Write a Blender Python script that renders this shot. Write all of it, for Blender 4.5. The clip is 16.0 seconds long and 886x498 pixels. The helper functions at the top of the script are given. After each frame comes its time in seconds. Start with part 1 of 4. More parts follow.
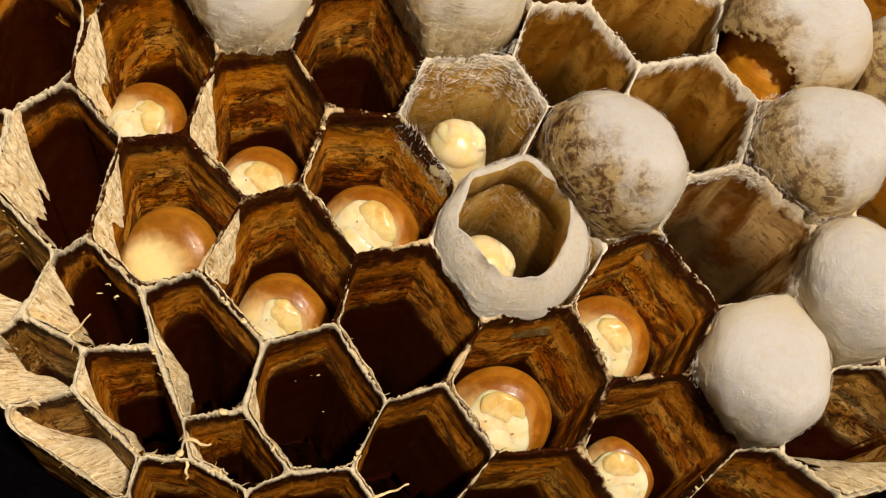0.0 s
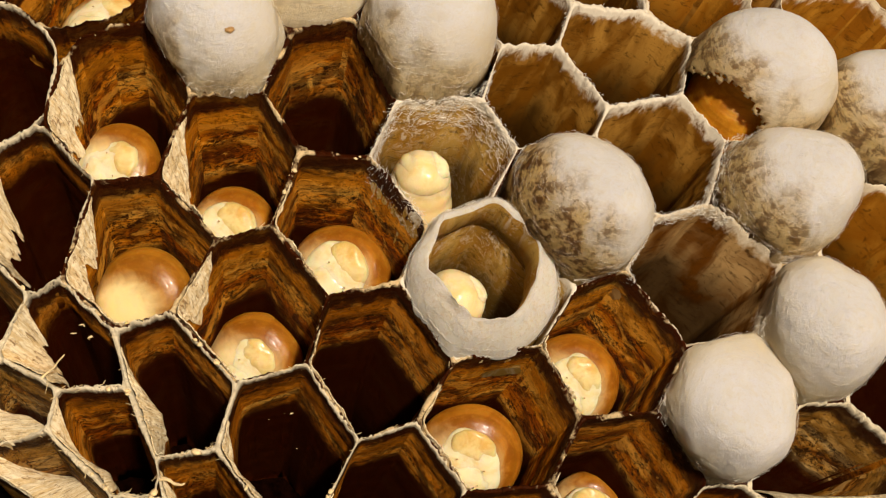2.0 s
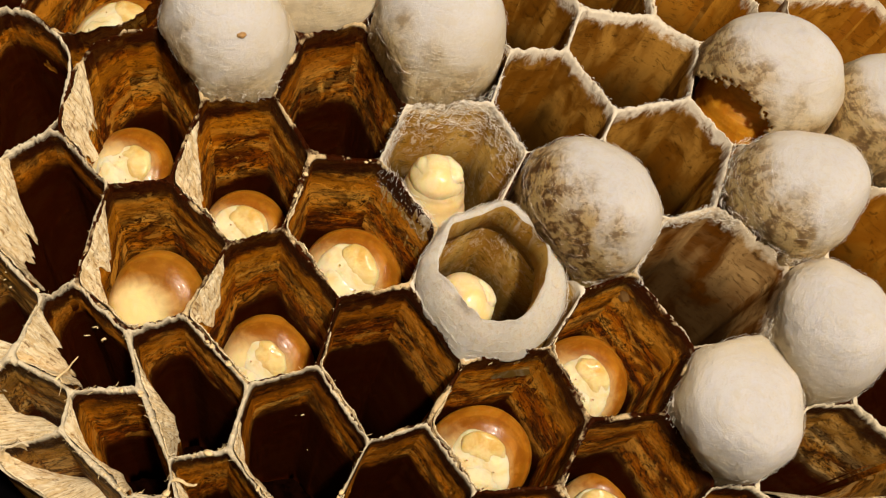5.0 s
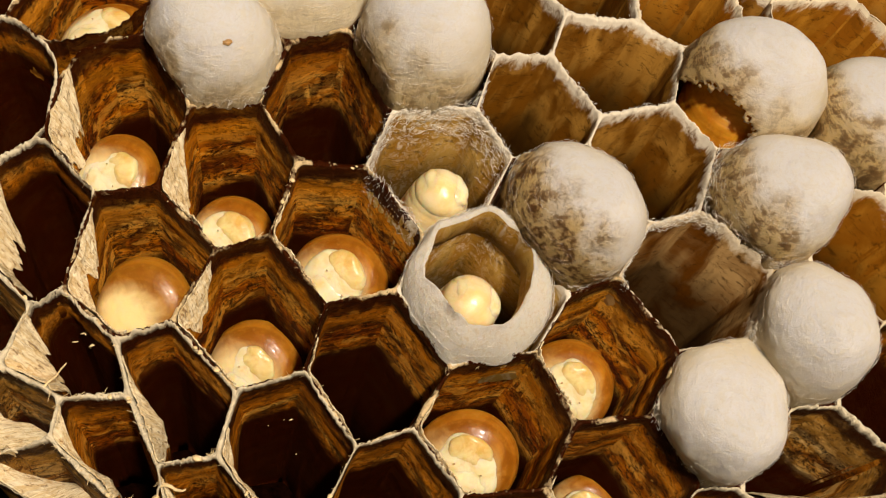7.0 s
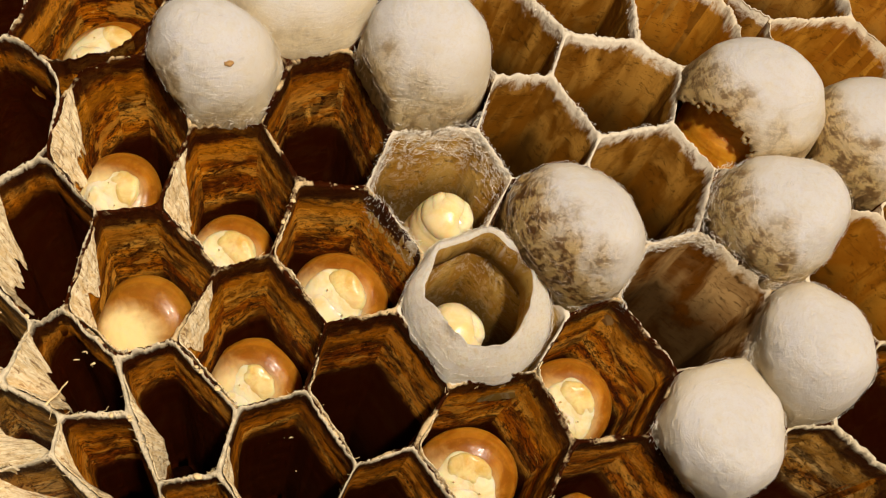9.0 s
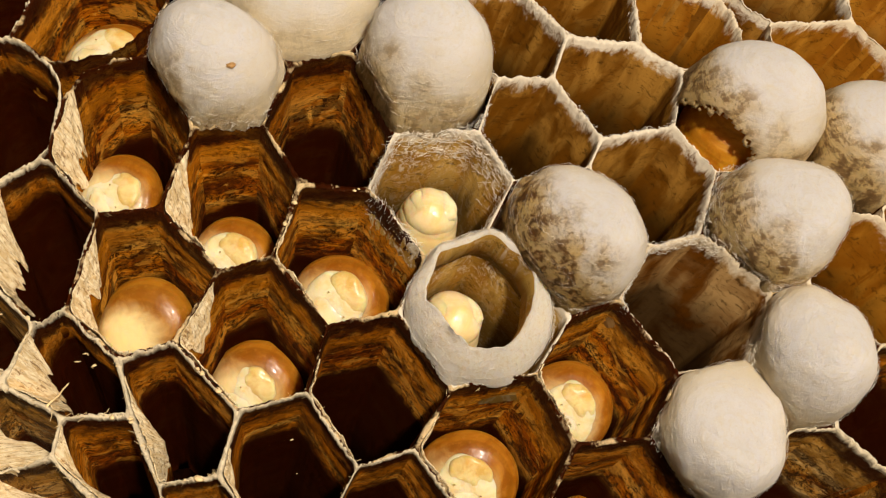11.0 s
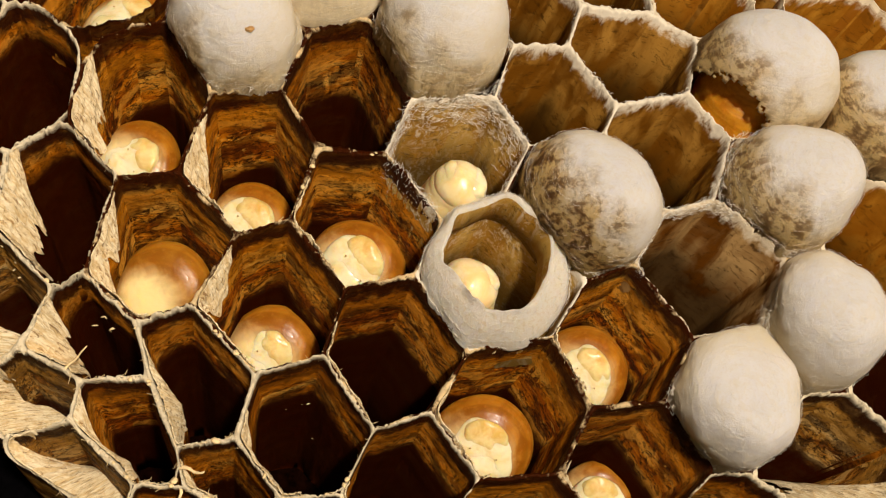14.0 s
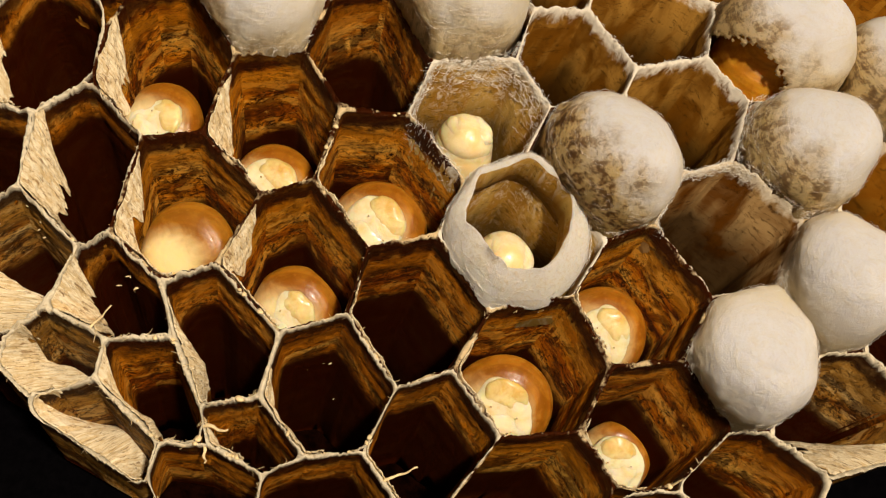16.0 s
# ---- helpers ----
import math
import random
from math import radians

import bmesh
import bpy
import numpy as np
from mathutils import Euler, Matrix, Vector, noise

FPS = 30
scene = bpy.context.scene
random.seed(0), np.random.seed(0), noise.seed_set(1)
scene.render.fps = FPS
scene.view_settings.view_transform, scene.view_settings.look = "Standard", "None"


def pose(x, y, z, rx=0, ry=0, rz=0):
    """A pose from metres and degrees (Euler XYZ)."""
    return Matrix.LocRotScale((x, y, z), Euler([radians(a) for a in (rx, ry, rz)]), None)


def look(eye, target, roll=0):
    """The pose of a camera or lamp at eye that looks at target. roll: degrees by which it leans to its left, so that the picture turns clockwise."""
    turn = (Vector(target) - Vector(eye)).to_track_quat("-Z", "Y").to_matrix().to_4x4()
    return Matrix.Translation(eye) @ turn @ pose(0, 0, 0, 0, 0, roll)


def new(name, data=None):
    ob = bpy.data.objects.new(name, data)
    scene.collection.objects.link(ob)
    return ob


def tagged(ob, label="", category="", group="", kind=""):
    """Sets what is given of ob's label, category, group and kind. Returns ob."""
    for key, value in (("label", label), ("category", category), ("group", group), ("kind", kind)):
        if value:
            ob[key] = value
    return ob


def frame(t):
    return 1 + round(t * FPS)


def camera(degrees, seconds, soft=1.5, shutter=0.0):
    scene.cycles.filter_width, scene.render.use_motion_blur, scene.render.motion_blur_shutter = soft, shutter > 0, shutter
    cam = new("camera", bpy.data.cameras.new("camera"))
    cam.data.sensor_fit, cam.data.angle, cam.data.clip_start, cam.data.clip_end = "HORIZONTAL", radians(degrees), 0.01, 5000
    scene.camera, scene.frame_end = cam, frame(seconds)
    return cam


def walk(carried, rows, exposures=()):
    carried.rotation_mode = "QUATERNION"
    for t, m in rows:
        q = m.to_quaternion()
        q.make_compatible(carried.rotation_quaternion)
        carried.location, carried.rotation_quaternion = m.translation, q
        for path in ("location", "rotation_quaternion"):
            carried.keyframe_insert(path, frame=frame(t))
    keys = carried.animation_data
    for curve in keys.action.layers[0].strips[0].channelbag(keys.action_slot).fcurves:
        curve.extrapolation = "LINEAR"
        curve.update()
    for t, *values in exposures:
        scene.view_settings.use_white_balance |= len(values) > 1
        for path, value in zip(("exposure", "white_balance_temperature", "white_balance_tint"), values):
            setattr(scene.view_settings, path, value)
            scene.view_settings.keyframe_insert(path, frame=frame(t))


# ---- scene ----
# ---- camera ----
cam = camera(44.0, 16.0, 1.2)
METRES, EYE, TILT, LEAN, TURN = 0.02472, 0.056, -54.96, -7.93, 0.0
ROWS = [
    (0.0, 0.0, 0.0, 0.0, 0.0, 0.0, 0.0),
    (0.5, 0.0221, -0.0206, 0.0011, -0.07, -0.0, 0.09),
    (1.0, -0.0048, -0.0082, -0.0144, -0.23, -0.05, 0.04),
    (1.5, 0.028, -0.0277, 0.0474, -0.43, 0.11, 0.2),
    (2.0, 0.036, -0.0232, 0.0732, -0.56, 0.15, 0.18),
    (2.5, 0.0778, -0.0359, 0.153, -0.66, 0.23, 0.34),
    (3.0, 0.0336, -0.0249, 0.0989, -0.74, 0.17, 0.22),
    (3.5, 0.0367, -0.0372, 0.0863, -0.72, 0.21, 0.22),
    (4.0, 0.0479, -0.0348, 0.077, -0.68, 0.11, 0.31),
    (4.2, 0.0357, -0.0422, 0.075, -0.0267, 0.4418, 0.2542),
    (6.5, 0.0259, -0.0375, 0.0645, -0.81, 0.14, 0.34),
    (7.0, 0.0392, -0.0545, 0.0896, -0.67, 0.12, 0.52),
    (7.5, 0.0159, -0.0611, 0.0802, -0.72, 0.26, 0.35),
    (8.0, 0.0282, -0.0579, 0.1515, -0.76, 0.28, 0.38),
    (8.5, 0.0381, -0.0554, 0.1353, -0.87, 0.11, 0.43),
    (8.7, 0.0359, -0.0649, 0.136, -0.7955, 0.0109, 0.3738),
    (10.8, 0.0309, -0.0727, 0.1295, -1.1454, 0.0706, 0.2623),
    (11.0, 0.0277, -0.0675, 0.1265, -0.91, 0.31, 0.29),
    (11.5, 0.0144, -0.0601, 0.06, -0.97, 0.27, 0.3),
    (12.0, 0.0296, -0.0706, 0.0399, -0.86, 0.19, 0.37),
    (12.5, 0.0119, -0.0894, 0.0597, -0.79, 0.31, 0.42),
    (13.0, 0.0177, -0.1018, 0.0671, -0.73, 0.41, 0.42),
    (13.5, -0.0386, -0.088, 0.0612, -0.9, 0.53, 0.05),
    (14.0, -0.0057, -0.0792, 0.051, -0.91, 0.41, 0.15),
    (14.5, -0.0575, -0.0763, -0.0133, -0.96, 0.39, 0.05),
    (15.0, -0.0423, -0.0855, -0.0081, -0.91, 0.28, 0.17),
    (15.5, -0.0309, -0.0932, -0.0023, -0.93, 0.4, 0.2),
    (16.0, -0.0606, -0.0997, -0.015, -1.18, 0.04, 0.06),
]
walk(cam, [(t, pose(0, 0, EYE, TILT, LEAN, TURN) @ pose(METRES * x, METRES * y, METRES * z, 90 + pitch, roll, yaw)) for t, x, y, z, yaw, pitch, roll in ROWS],
     exposures=[(0.0, -0.46, 7350, 13), (16.0, -0.46, 7350, 13)])

# ---- light ----
VIEW = pose(0, 0, 0, TILT, LEAN, TURN) @ pose(0, 0, 0, 90, 0, 0)
SUN_WAY = (VIEW.to_3x3() @ Vector((0.36, 0.30, 0.88))).normalized()   # towards the sun
sun_data = bpy.data.lights.new("sun", "SUN")
sun_data.energy, sun_data.angle, sun_data.color = 5.4, radians(6.0), (1.0, 0.95, 0.885)
sun = new("sun", sun_data)
sun.matrix_world = look(SUN_WAY, (0, 0, 0))
world = bpy.data.worlds.new("world")
scene.world = world
world.use_nodes = True
sky = world.node_tree.nodes.new("ShaderNodeTexSky")
sky.sky_type, sky.sun_disc = "NISHITA", False
sky.sun_elevation = math.asin(SUN_WAY.z)
sky.sun_rotation = math.atan2(SUN_WAY.x, SUN_WAY.y)
sky.air_density, sky.dust_density, sky.ozone_density = 0.7, 6.0, 0.3
back = world.node_tree.nodes["Background"]
back.inputs["Strength"].default_value = 0.046
warm = world.node_tree.nodes.new("ShaderNodeMix")
warm.data_type, warm.blend_type = "RGBA", "MULTIPLY"
warm.inputs[0].default_value, warm.inputs[7].default_value = 1.0, (1.0, 0.74, 0.46, 1.0)   # warm tint on the sky's light
world.node_tree.links.new(sky.outputs[0], warm.inputs[6])
world.node_tree.links.new(warm.outputs[2], back.inputs["Color"])


# ---- materials ----
class Nodes:
    """A short hand for building a node material."""

    def __init__(self, name):
        self.mat = bpy.data.materials.new(name)
        self.mat.use_nodes = True
        self.tree = self.mat.node_tree
        self.bsdf = self.tree.nodes["Principled BSDF"]

    def add(self, kind, **inputs):
        node = self.tree.nodes.new("ShaderNode" + kind)
        for key, value in inputs.items():
            self.put(node.inputs[key.replace("_", " ")], value)
        return node

    def put(self, socket, value):
        if isinstance(value, bpy.types.NodeSocket):
            self.tree.links.new(value, socket)
        else:
            socket.default_value = value

    def math(self, op, a, b=0.0, clamp=False):
        node = self.tree.nodes.new("ShaderNodeMath")
        node.operation, node.use_clamp = op, clamp
        self.put(node.inputs[0], a)
        self.put(node.inputs[1], b)
        return node.outputs[0]

    def noise(self, vector, scale=1.0, detail=3.0, rough=0.55, distort=0.0):
        node = self.add("TexNoise", Vector=vector, Scale=scale, Detail=detail, Roughness=rough, Distortion=distort)
        return node.outputs[0]

    def ramp(self, fac, *stops):
        node = self.tree.nodes.new("ShaderNodeValToRGB")
        self.put(node.inputs[0], fac)
        ramp = node.color_ramp
        while len(ramp.elements) < len(stops):
            ramp.elements.new(0.5)
        for el, (at, col) in zip(ramp.elements, stops):
            el.position, el.color = at, (*col, 1.0) if len(col) == 3 else col
        return node.outputs[0]

    def span(self, value, lo, hi, to_lo=0.0, to_hi=1.0):
        node = self.tree.nodes.new("ShaderNodeMapRange")
        node.interpolation_type = "SMOOTHSTEP"
        for i, v in enumerate((value, lo, hi, to_lo, to_hi)):
            self.put(node.inputs[i], v)
        return node.outputs[0]

    def mix(self, fac, a, b, blend="MIX"):
        node = self.tree.nodes.new("ShaderNodeMix")
        node.data_type, node.blend_type = "RGBA", blend
        self.put(node.inputs[0], fac)
        for socket, v in ((node.inputs[6], a), (node.inputs[7], b)):
            self.put(socket, (*v, 1.0) if isinstance(v, tuple) and len(v) == 3 else v)
        return node.outputs[2]

    def flat(self):
        node = self.add("UVMap")
        node.uv_map = "UVMap"
        return node.outputs[0]

    def sheet(self, su, sv, shift=0.0):
        """The paper's own coordinates in millimetres (round the cell, down the cell), scaled, and moved from piece to piece."""
        uv = self.flat()
        parts = self.add("SeparateXYZ", Vector=uv)
        rnd = self.add("ObjectInfo").outputs["Random"]
        walls = self.add("UVMap")
        walls.uv_map = "Wall"
        wall = self.add("SeparateXYZ", Vector=walls.outputs[0])
        z = self.math("ADD", self.math("MULTIPLY", rnd, 80.0), self.math("ADD", self.math("MULTIPLY", wall.outputs[0], 0.5), shift))
        slow = self.add("CombineXYZ", X=self.math("MULTIPLY", parts.outputs[0], 0.45), Y=self.math("MULTIPLY", parts.outputs[1], 0.9), Z=z).outputs[0]
        bent = self.math("ADD", parts.outputs[1], self.math("MULTIPLY", self.math("SUBTRACT", self.noise(slow, 1.0, 3.0, 0.6), 0.5), 1.0))
        return self.add("CombineXYZ", X=self.math("MULTIPLY", parts.outputs[0], su), Y=self.math("MULTIPLY", bent, sv), Z=z).outputs[0]

    def down(self):
        return self.add("SeparateXYZ", Vector=self.flat()).outputs[1]

    def place(self, scale=1000.0):
        """Object coordinates in millimetres."""
        node = self.add("VectorMath", Vector=self.add("TexCoord").outputs["Object"])
        node.operation = "SCALE"
        node.inputs["Scale"].default_value = scale
        return node.outputs[0]

    def bump(self, height, mm, strength=1.0):
        node = self.add("Bump", Height=height, Distance=mm * 0.001, Strength=strength)
        self.put(self.bsdf.inputs["Normal"], node.outputs[0])

    def thin(self, share, colour):
        """Lets some light through, as thin paper and silk do."""
        node = self.add("BsdfTranslucent", Color=(*colour, 1.0) if isinstance(colour, tuple) else colour)
        both = self.add("MixShader", Fac=share)
        self.tree.links.new(self.bsdf.outputs[0], both.inputs[1])
        self.tree.links.new(node.outputs[0], both.inputs[2])
        self.tree.links.new(both.outputs[0], self.tree.nodes["Material Output"].inputs["Surface"])

    def set(self, **inputs):
        for key, value in inputs.items():
            if isinstance(value, tuple) and len(value) == 3 and key == "Base_Color":
                value = (*value, 1.0)
            self.put(self.bsdf.inputs[key.replace("_", " ")], value)
        return self.mat


def paper_material(name, dark, mid, light, pale, start=3.7, bright=0.0):
    """Wasp paper: strips laid round the cell, dark and pale fibre, a pale worn edge and, further down, a dark lining
    with the cell's shade painted in.
    """
    n = Nodes(name)
    bands = n.noise(n.sheet(0.07, 1.25), 1.0, 3.0, 0.6, 0.0)
    strips = n.noise(n.sheet(0.30, 6.5, 7.0), 1.0, 6.0, 0.75, 0.06)
    fibre = n.noise(n.sheet(3.0, 18.0, 13.0), 1.0, 5.0, 0.8, 0.1)
    blot = n.noise(n.sheet(0.9, 1.3, 29.0), 1.0, 5.0, 0.6)
    stain = n.noise(n.sheet(0.45, 0.8, 37.0), 1.0, 4.0, 0.6, 0.8)
    tone = n.math("ADD", n.math("MULTIPLY", bands, 0.72), n.math("ADD", n.math("MULTIPLY", strips, 0.28), n.math("MULTIPLY", fibre, 0.22)))
    col = n.ramp(tone, (0.465, dark), (0.545, mid), (0.62, light), (0.72, pale))
    specks = n.span(n.noise(n.sheet(2.0, 6.5, 41.0), 1.0, 6.0, 0.85, 0.5), 0.525, 0.565)
    col = n.mix(n.math("MULTIPLY", specks, 0.85), col, tuple(c * 0.45 for c in dark))
    patch = n.span(n.noise(n.sheet(0.6, 1.8, 53.0), 1.0, 2.0, 0.6), 0.42, 0.60)
    ink = n.span(n.noise(n.sheet(3.4, 9.0, 61.0), 1.0, 4.0, 0.8), 0.50, 0.55)
    col = n.mix(n.math("MULTIPLY", n.math("MULTIPLY", ink, patch), 0.9), col, (0.010, 0.003, 0.001))
    col = n.mix(n.span(stain, 0.46, 0.58, 0.0, 0.75), col, tuple(c * 0.5 for c in dark))
    glint = n.span(n.noise(n.sheet(1.1, 11.0, 71.0), 1.0, 4.0, 0.75), 0.60, 0.68, 0.0, 0.85)
    col = n.mix(glint, col, pale)
    strip = n.span(n.noise(n.sheet(0.35, 1.5, 83.0), 1.0, 1.0, 0.4), 0.61, 0.65, 0.0, 0.7)
    col = n.mix(strip, col, tuple(0.5 * (a + b) for a, b in zip(light, pale)))
    col = n.mix(n.span(blot, 0.52, 0.72, 0.0, 0.45), col, tuple(c * 0.8 for c in mid))
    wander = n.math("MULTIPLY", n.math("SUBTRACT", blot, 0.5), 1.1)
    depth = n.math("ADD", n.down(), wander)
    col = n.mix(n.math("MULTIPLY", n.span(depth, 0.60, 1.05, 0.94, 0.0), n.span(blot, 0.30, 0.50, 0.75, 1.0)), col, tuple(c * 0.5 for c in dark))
    ochre = n.math("MULTIPLY", n.span(depth, 0.80, 1.10), n.span(depth, 1.5, 2.1, 0.55, 0.0))
    col = n.mix(ochre, col, tuple(c * 0.85 for c in light))
    col = n.mix(n.math("MULTIPLY", specks, 0.55), col, tuple(c * 0.3 for c in dark))
    # Near-black from start down: dark lining plus the tube's shade, put into the colour.
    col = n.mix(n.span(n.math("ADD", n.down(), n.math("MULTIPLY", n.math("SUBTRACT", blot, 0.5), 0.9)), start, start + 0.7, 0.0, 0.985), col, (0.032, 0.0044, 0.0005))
    edge = n.math("ADD", n.down(), n.math("MULTIPLY", n.math("SUBTRACT", fibre, 0.5), 0.45))
    tufts = n.noise(n.place(), 0.75, 5.0, 0.62, 0.3)
    worn = n.span(tufts, 0.52 - 0.12 * bright, 0.64 - 0.12 * bright)
    if bright > 0.75:
        worn = n.math("MAXIMUM", worn, 0.9)
    torn = n.mix(worn, tuple(c * 0.55 for c in dark), (0.96, 0.85, 0.60) if bright > 0.75 else (0.92, 0.70, 0.38))
    col = n.mix(n.span(edge, 0.02, 0.26 if bright > 0.75 else 0.12, 0.95, 0.0), col, torn)
    n.bump(n.math("ADD", n.math("MULTIPLY", strips, 1.3), n.math("MULTIPLY", fibre, 1.4)), 0.11, 1.0)
    n.thin(0.20, n.mix(1.0, col, (1.0, 0.8, 0.6), "MULTIPLY"))
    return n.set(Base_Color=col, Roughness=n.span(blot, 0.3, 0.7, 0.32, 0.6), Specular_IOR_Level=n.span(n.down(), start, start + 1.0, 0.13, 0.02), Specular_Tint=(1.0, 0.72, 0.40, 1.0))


BROWNS = ((0.080, 0.012, 0.001), (0.43, 0.096, 0.003), (0.75, 0.255, 0.012), (0.86, 0.45, 0.075))
OLDER = ((0.064, 0.009, 0.0008), (0.34, 0.072, 0.002), (0.66, 0.208, 0.010), (0.82, 0.42, 0.075))
FRESH = ((0.07, 0.015, 0.002), (0.32, 0.105, 0.010), (0.58, 0.28, 0.045), (0.78, 0.52, 0.20))
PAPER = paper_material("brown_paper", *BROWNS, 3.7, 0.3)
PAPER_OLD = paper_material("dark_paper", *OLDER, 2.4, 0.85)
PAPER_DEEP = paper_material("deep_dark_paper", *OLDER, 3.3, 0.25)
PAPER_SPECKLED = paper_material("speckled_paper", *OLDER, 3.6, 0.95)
PAPER_LINED = paper_material("shaded_lining_paper", *OLDER, 1.1, 0.9)
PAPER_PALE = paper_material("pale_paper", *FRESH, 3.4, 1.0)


def film_material(name, base, streak, glow, web=0.0):
    """A cell lined with a thin silky film over the paper."""
    n = Nodes(name)
    lines = n.noise(n.sheet(0.55, 0.4, 3.0), 1.0, 5.0, 0.55, 0.8)
    fine = n.noise(n.sheet(1.6, 1.5, 9.0), 1.0, 5.0, 0.7, 0.4)
    col = n.mix(n.span(lines, 0.40, 0.66), base, streak)
    col = n.mix(n.span(fine, 0.52, 0.70, 0.0, 0.45), col, tuple(c * 0.4 for c in base))
    scraps = n.noise(n.sheet(1.1, 5.5, 17.0), 1.0, 5.0, 0.8, 0.5)
    col = n.mix(n.span(scraps, 0.55, 0.62, 0.0, 0.7), col, tuple(c * 0.22 for c in base))
    # Darker with depth: the cavity's shade is put into the film's colour.
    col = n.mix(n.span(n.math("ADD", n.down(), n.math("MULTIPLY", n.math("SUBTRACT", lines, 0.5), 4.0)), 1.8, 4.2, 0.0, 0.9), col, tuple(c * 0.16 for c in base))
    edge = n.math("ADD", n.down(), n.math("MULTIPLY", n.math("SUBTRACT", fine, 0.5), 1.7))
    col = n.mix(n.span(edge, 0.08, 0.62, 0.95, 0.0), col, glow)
    if web:
        net = n.noise(n.sheet(1.5, 1.7, 31.0), 1.0, 6.0, 0.75, 2.2)
        near = n.span(n.math("ADD", n.down(), n.math("MULTIPLY", n.math("SUBTRACT", lines, 0.5), 4.0)), 0.3, 2.8, web, 0.1 * web)
        col = n.mix(n.math("MULTIPLY", n.span(net, 0.50, 0.60), near), col, glow)
    n.bump(n.math("ADD", lines, n.math("MULTIPLY", fine, 0.5)), 0.10, 0.7)
    n.thin(0.22, n.mix(0.5, col, (0.80, 0.42, 0.10)))
    return n.set(Base_Color=col, Roughness=0.42, Specular_IOR_Level=0.14, Specular_Tint=(1.0, 0.75, 0.45, 1.0))


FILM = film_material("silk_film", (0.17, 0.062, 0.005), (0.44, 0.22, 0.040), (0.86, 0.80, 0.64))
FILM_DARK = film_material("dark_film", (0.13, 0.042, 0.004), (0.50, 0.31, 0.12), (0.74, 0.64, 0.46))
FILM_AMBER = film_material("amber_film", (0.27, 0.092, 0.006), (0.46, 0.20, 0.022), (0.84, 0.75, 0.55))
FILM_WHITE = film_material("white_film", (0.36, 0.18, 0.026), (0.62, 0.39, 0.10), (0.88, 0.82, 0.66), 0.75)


def lining_material():
    n = Nodes("painted_sunlit_lining")
    weave = n.noise(n.place(), 1.6, 5.0, 0.65, 0.6)
    hair = n.noise(n.sheet(6.0, 1.3, 3.0), 1.0, 5.0, 0.75, 0.8)
    # The cream base carries the sunlight of the walls that it covers.
    col = n.mix(n.span(hair, 0.40, 0.60), (0.72, 0.54, 0.28), (0.93, 0.81, 0.55))
    col = n.mix(n.span(weave, 0.52, 0.66, 0.0, 0.5), col, (0.62, 0.40, 0.16))
    shred = n.noise(n.sheet(5.0, 1.8, 23.0), 1.0, 6.0, 0.8, 0.4)
    col = n.mix(n.span(shred, 0.54, 0.60, 0.0, 0.8), col, (0.26, 0.13, 0.04))
    n.bump(n.math("ADD", weave, hair), 0.13, 0.9)
    return n.set(Base_Color=col, Roughness=0.8, Specular_IOR_Level=0.06)


LINING = lining_material()


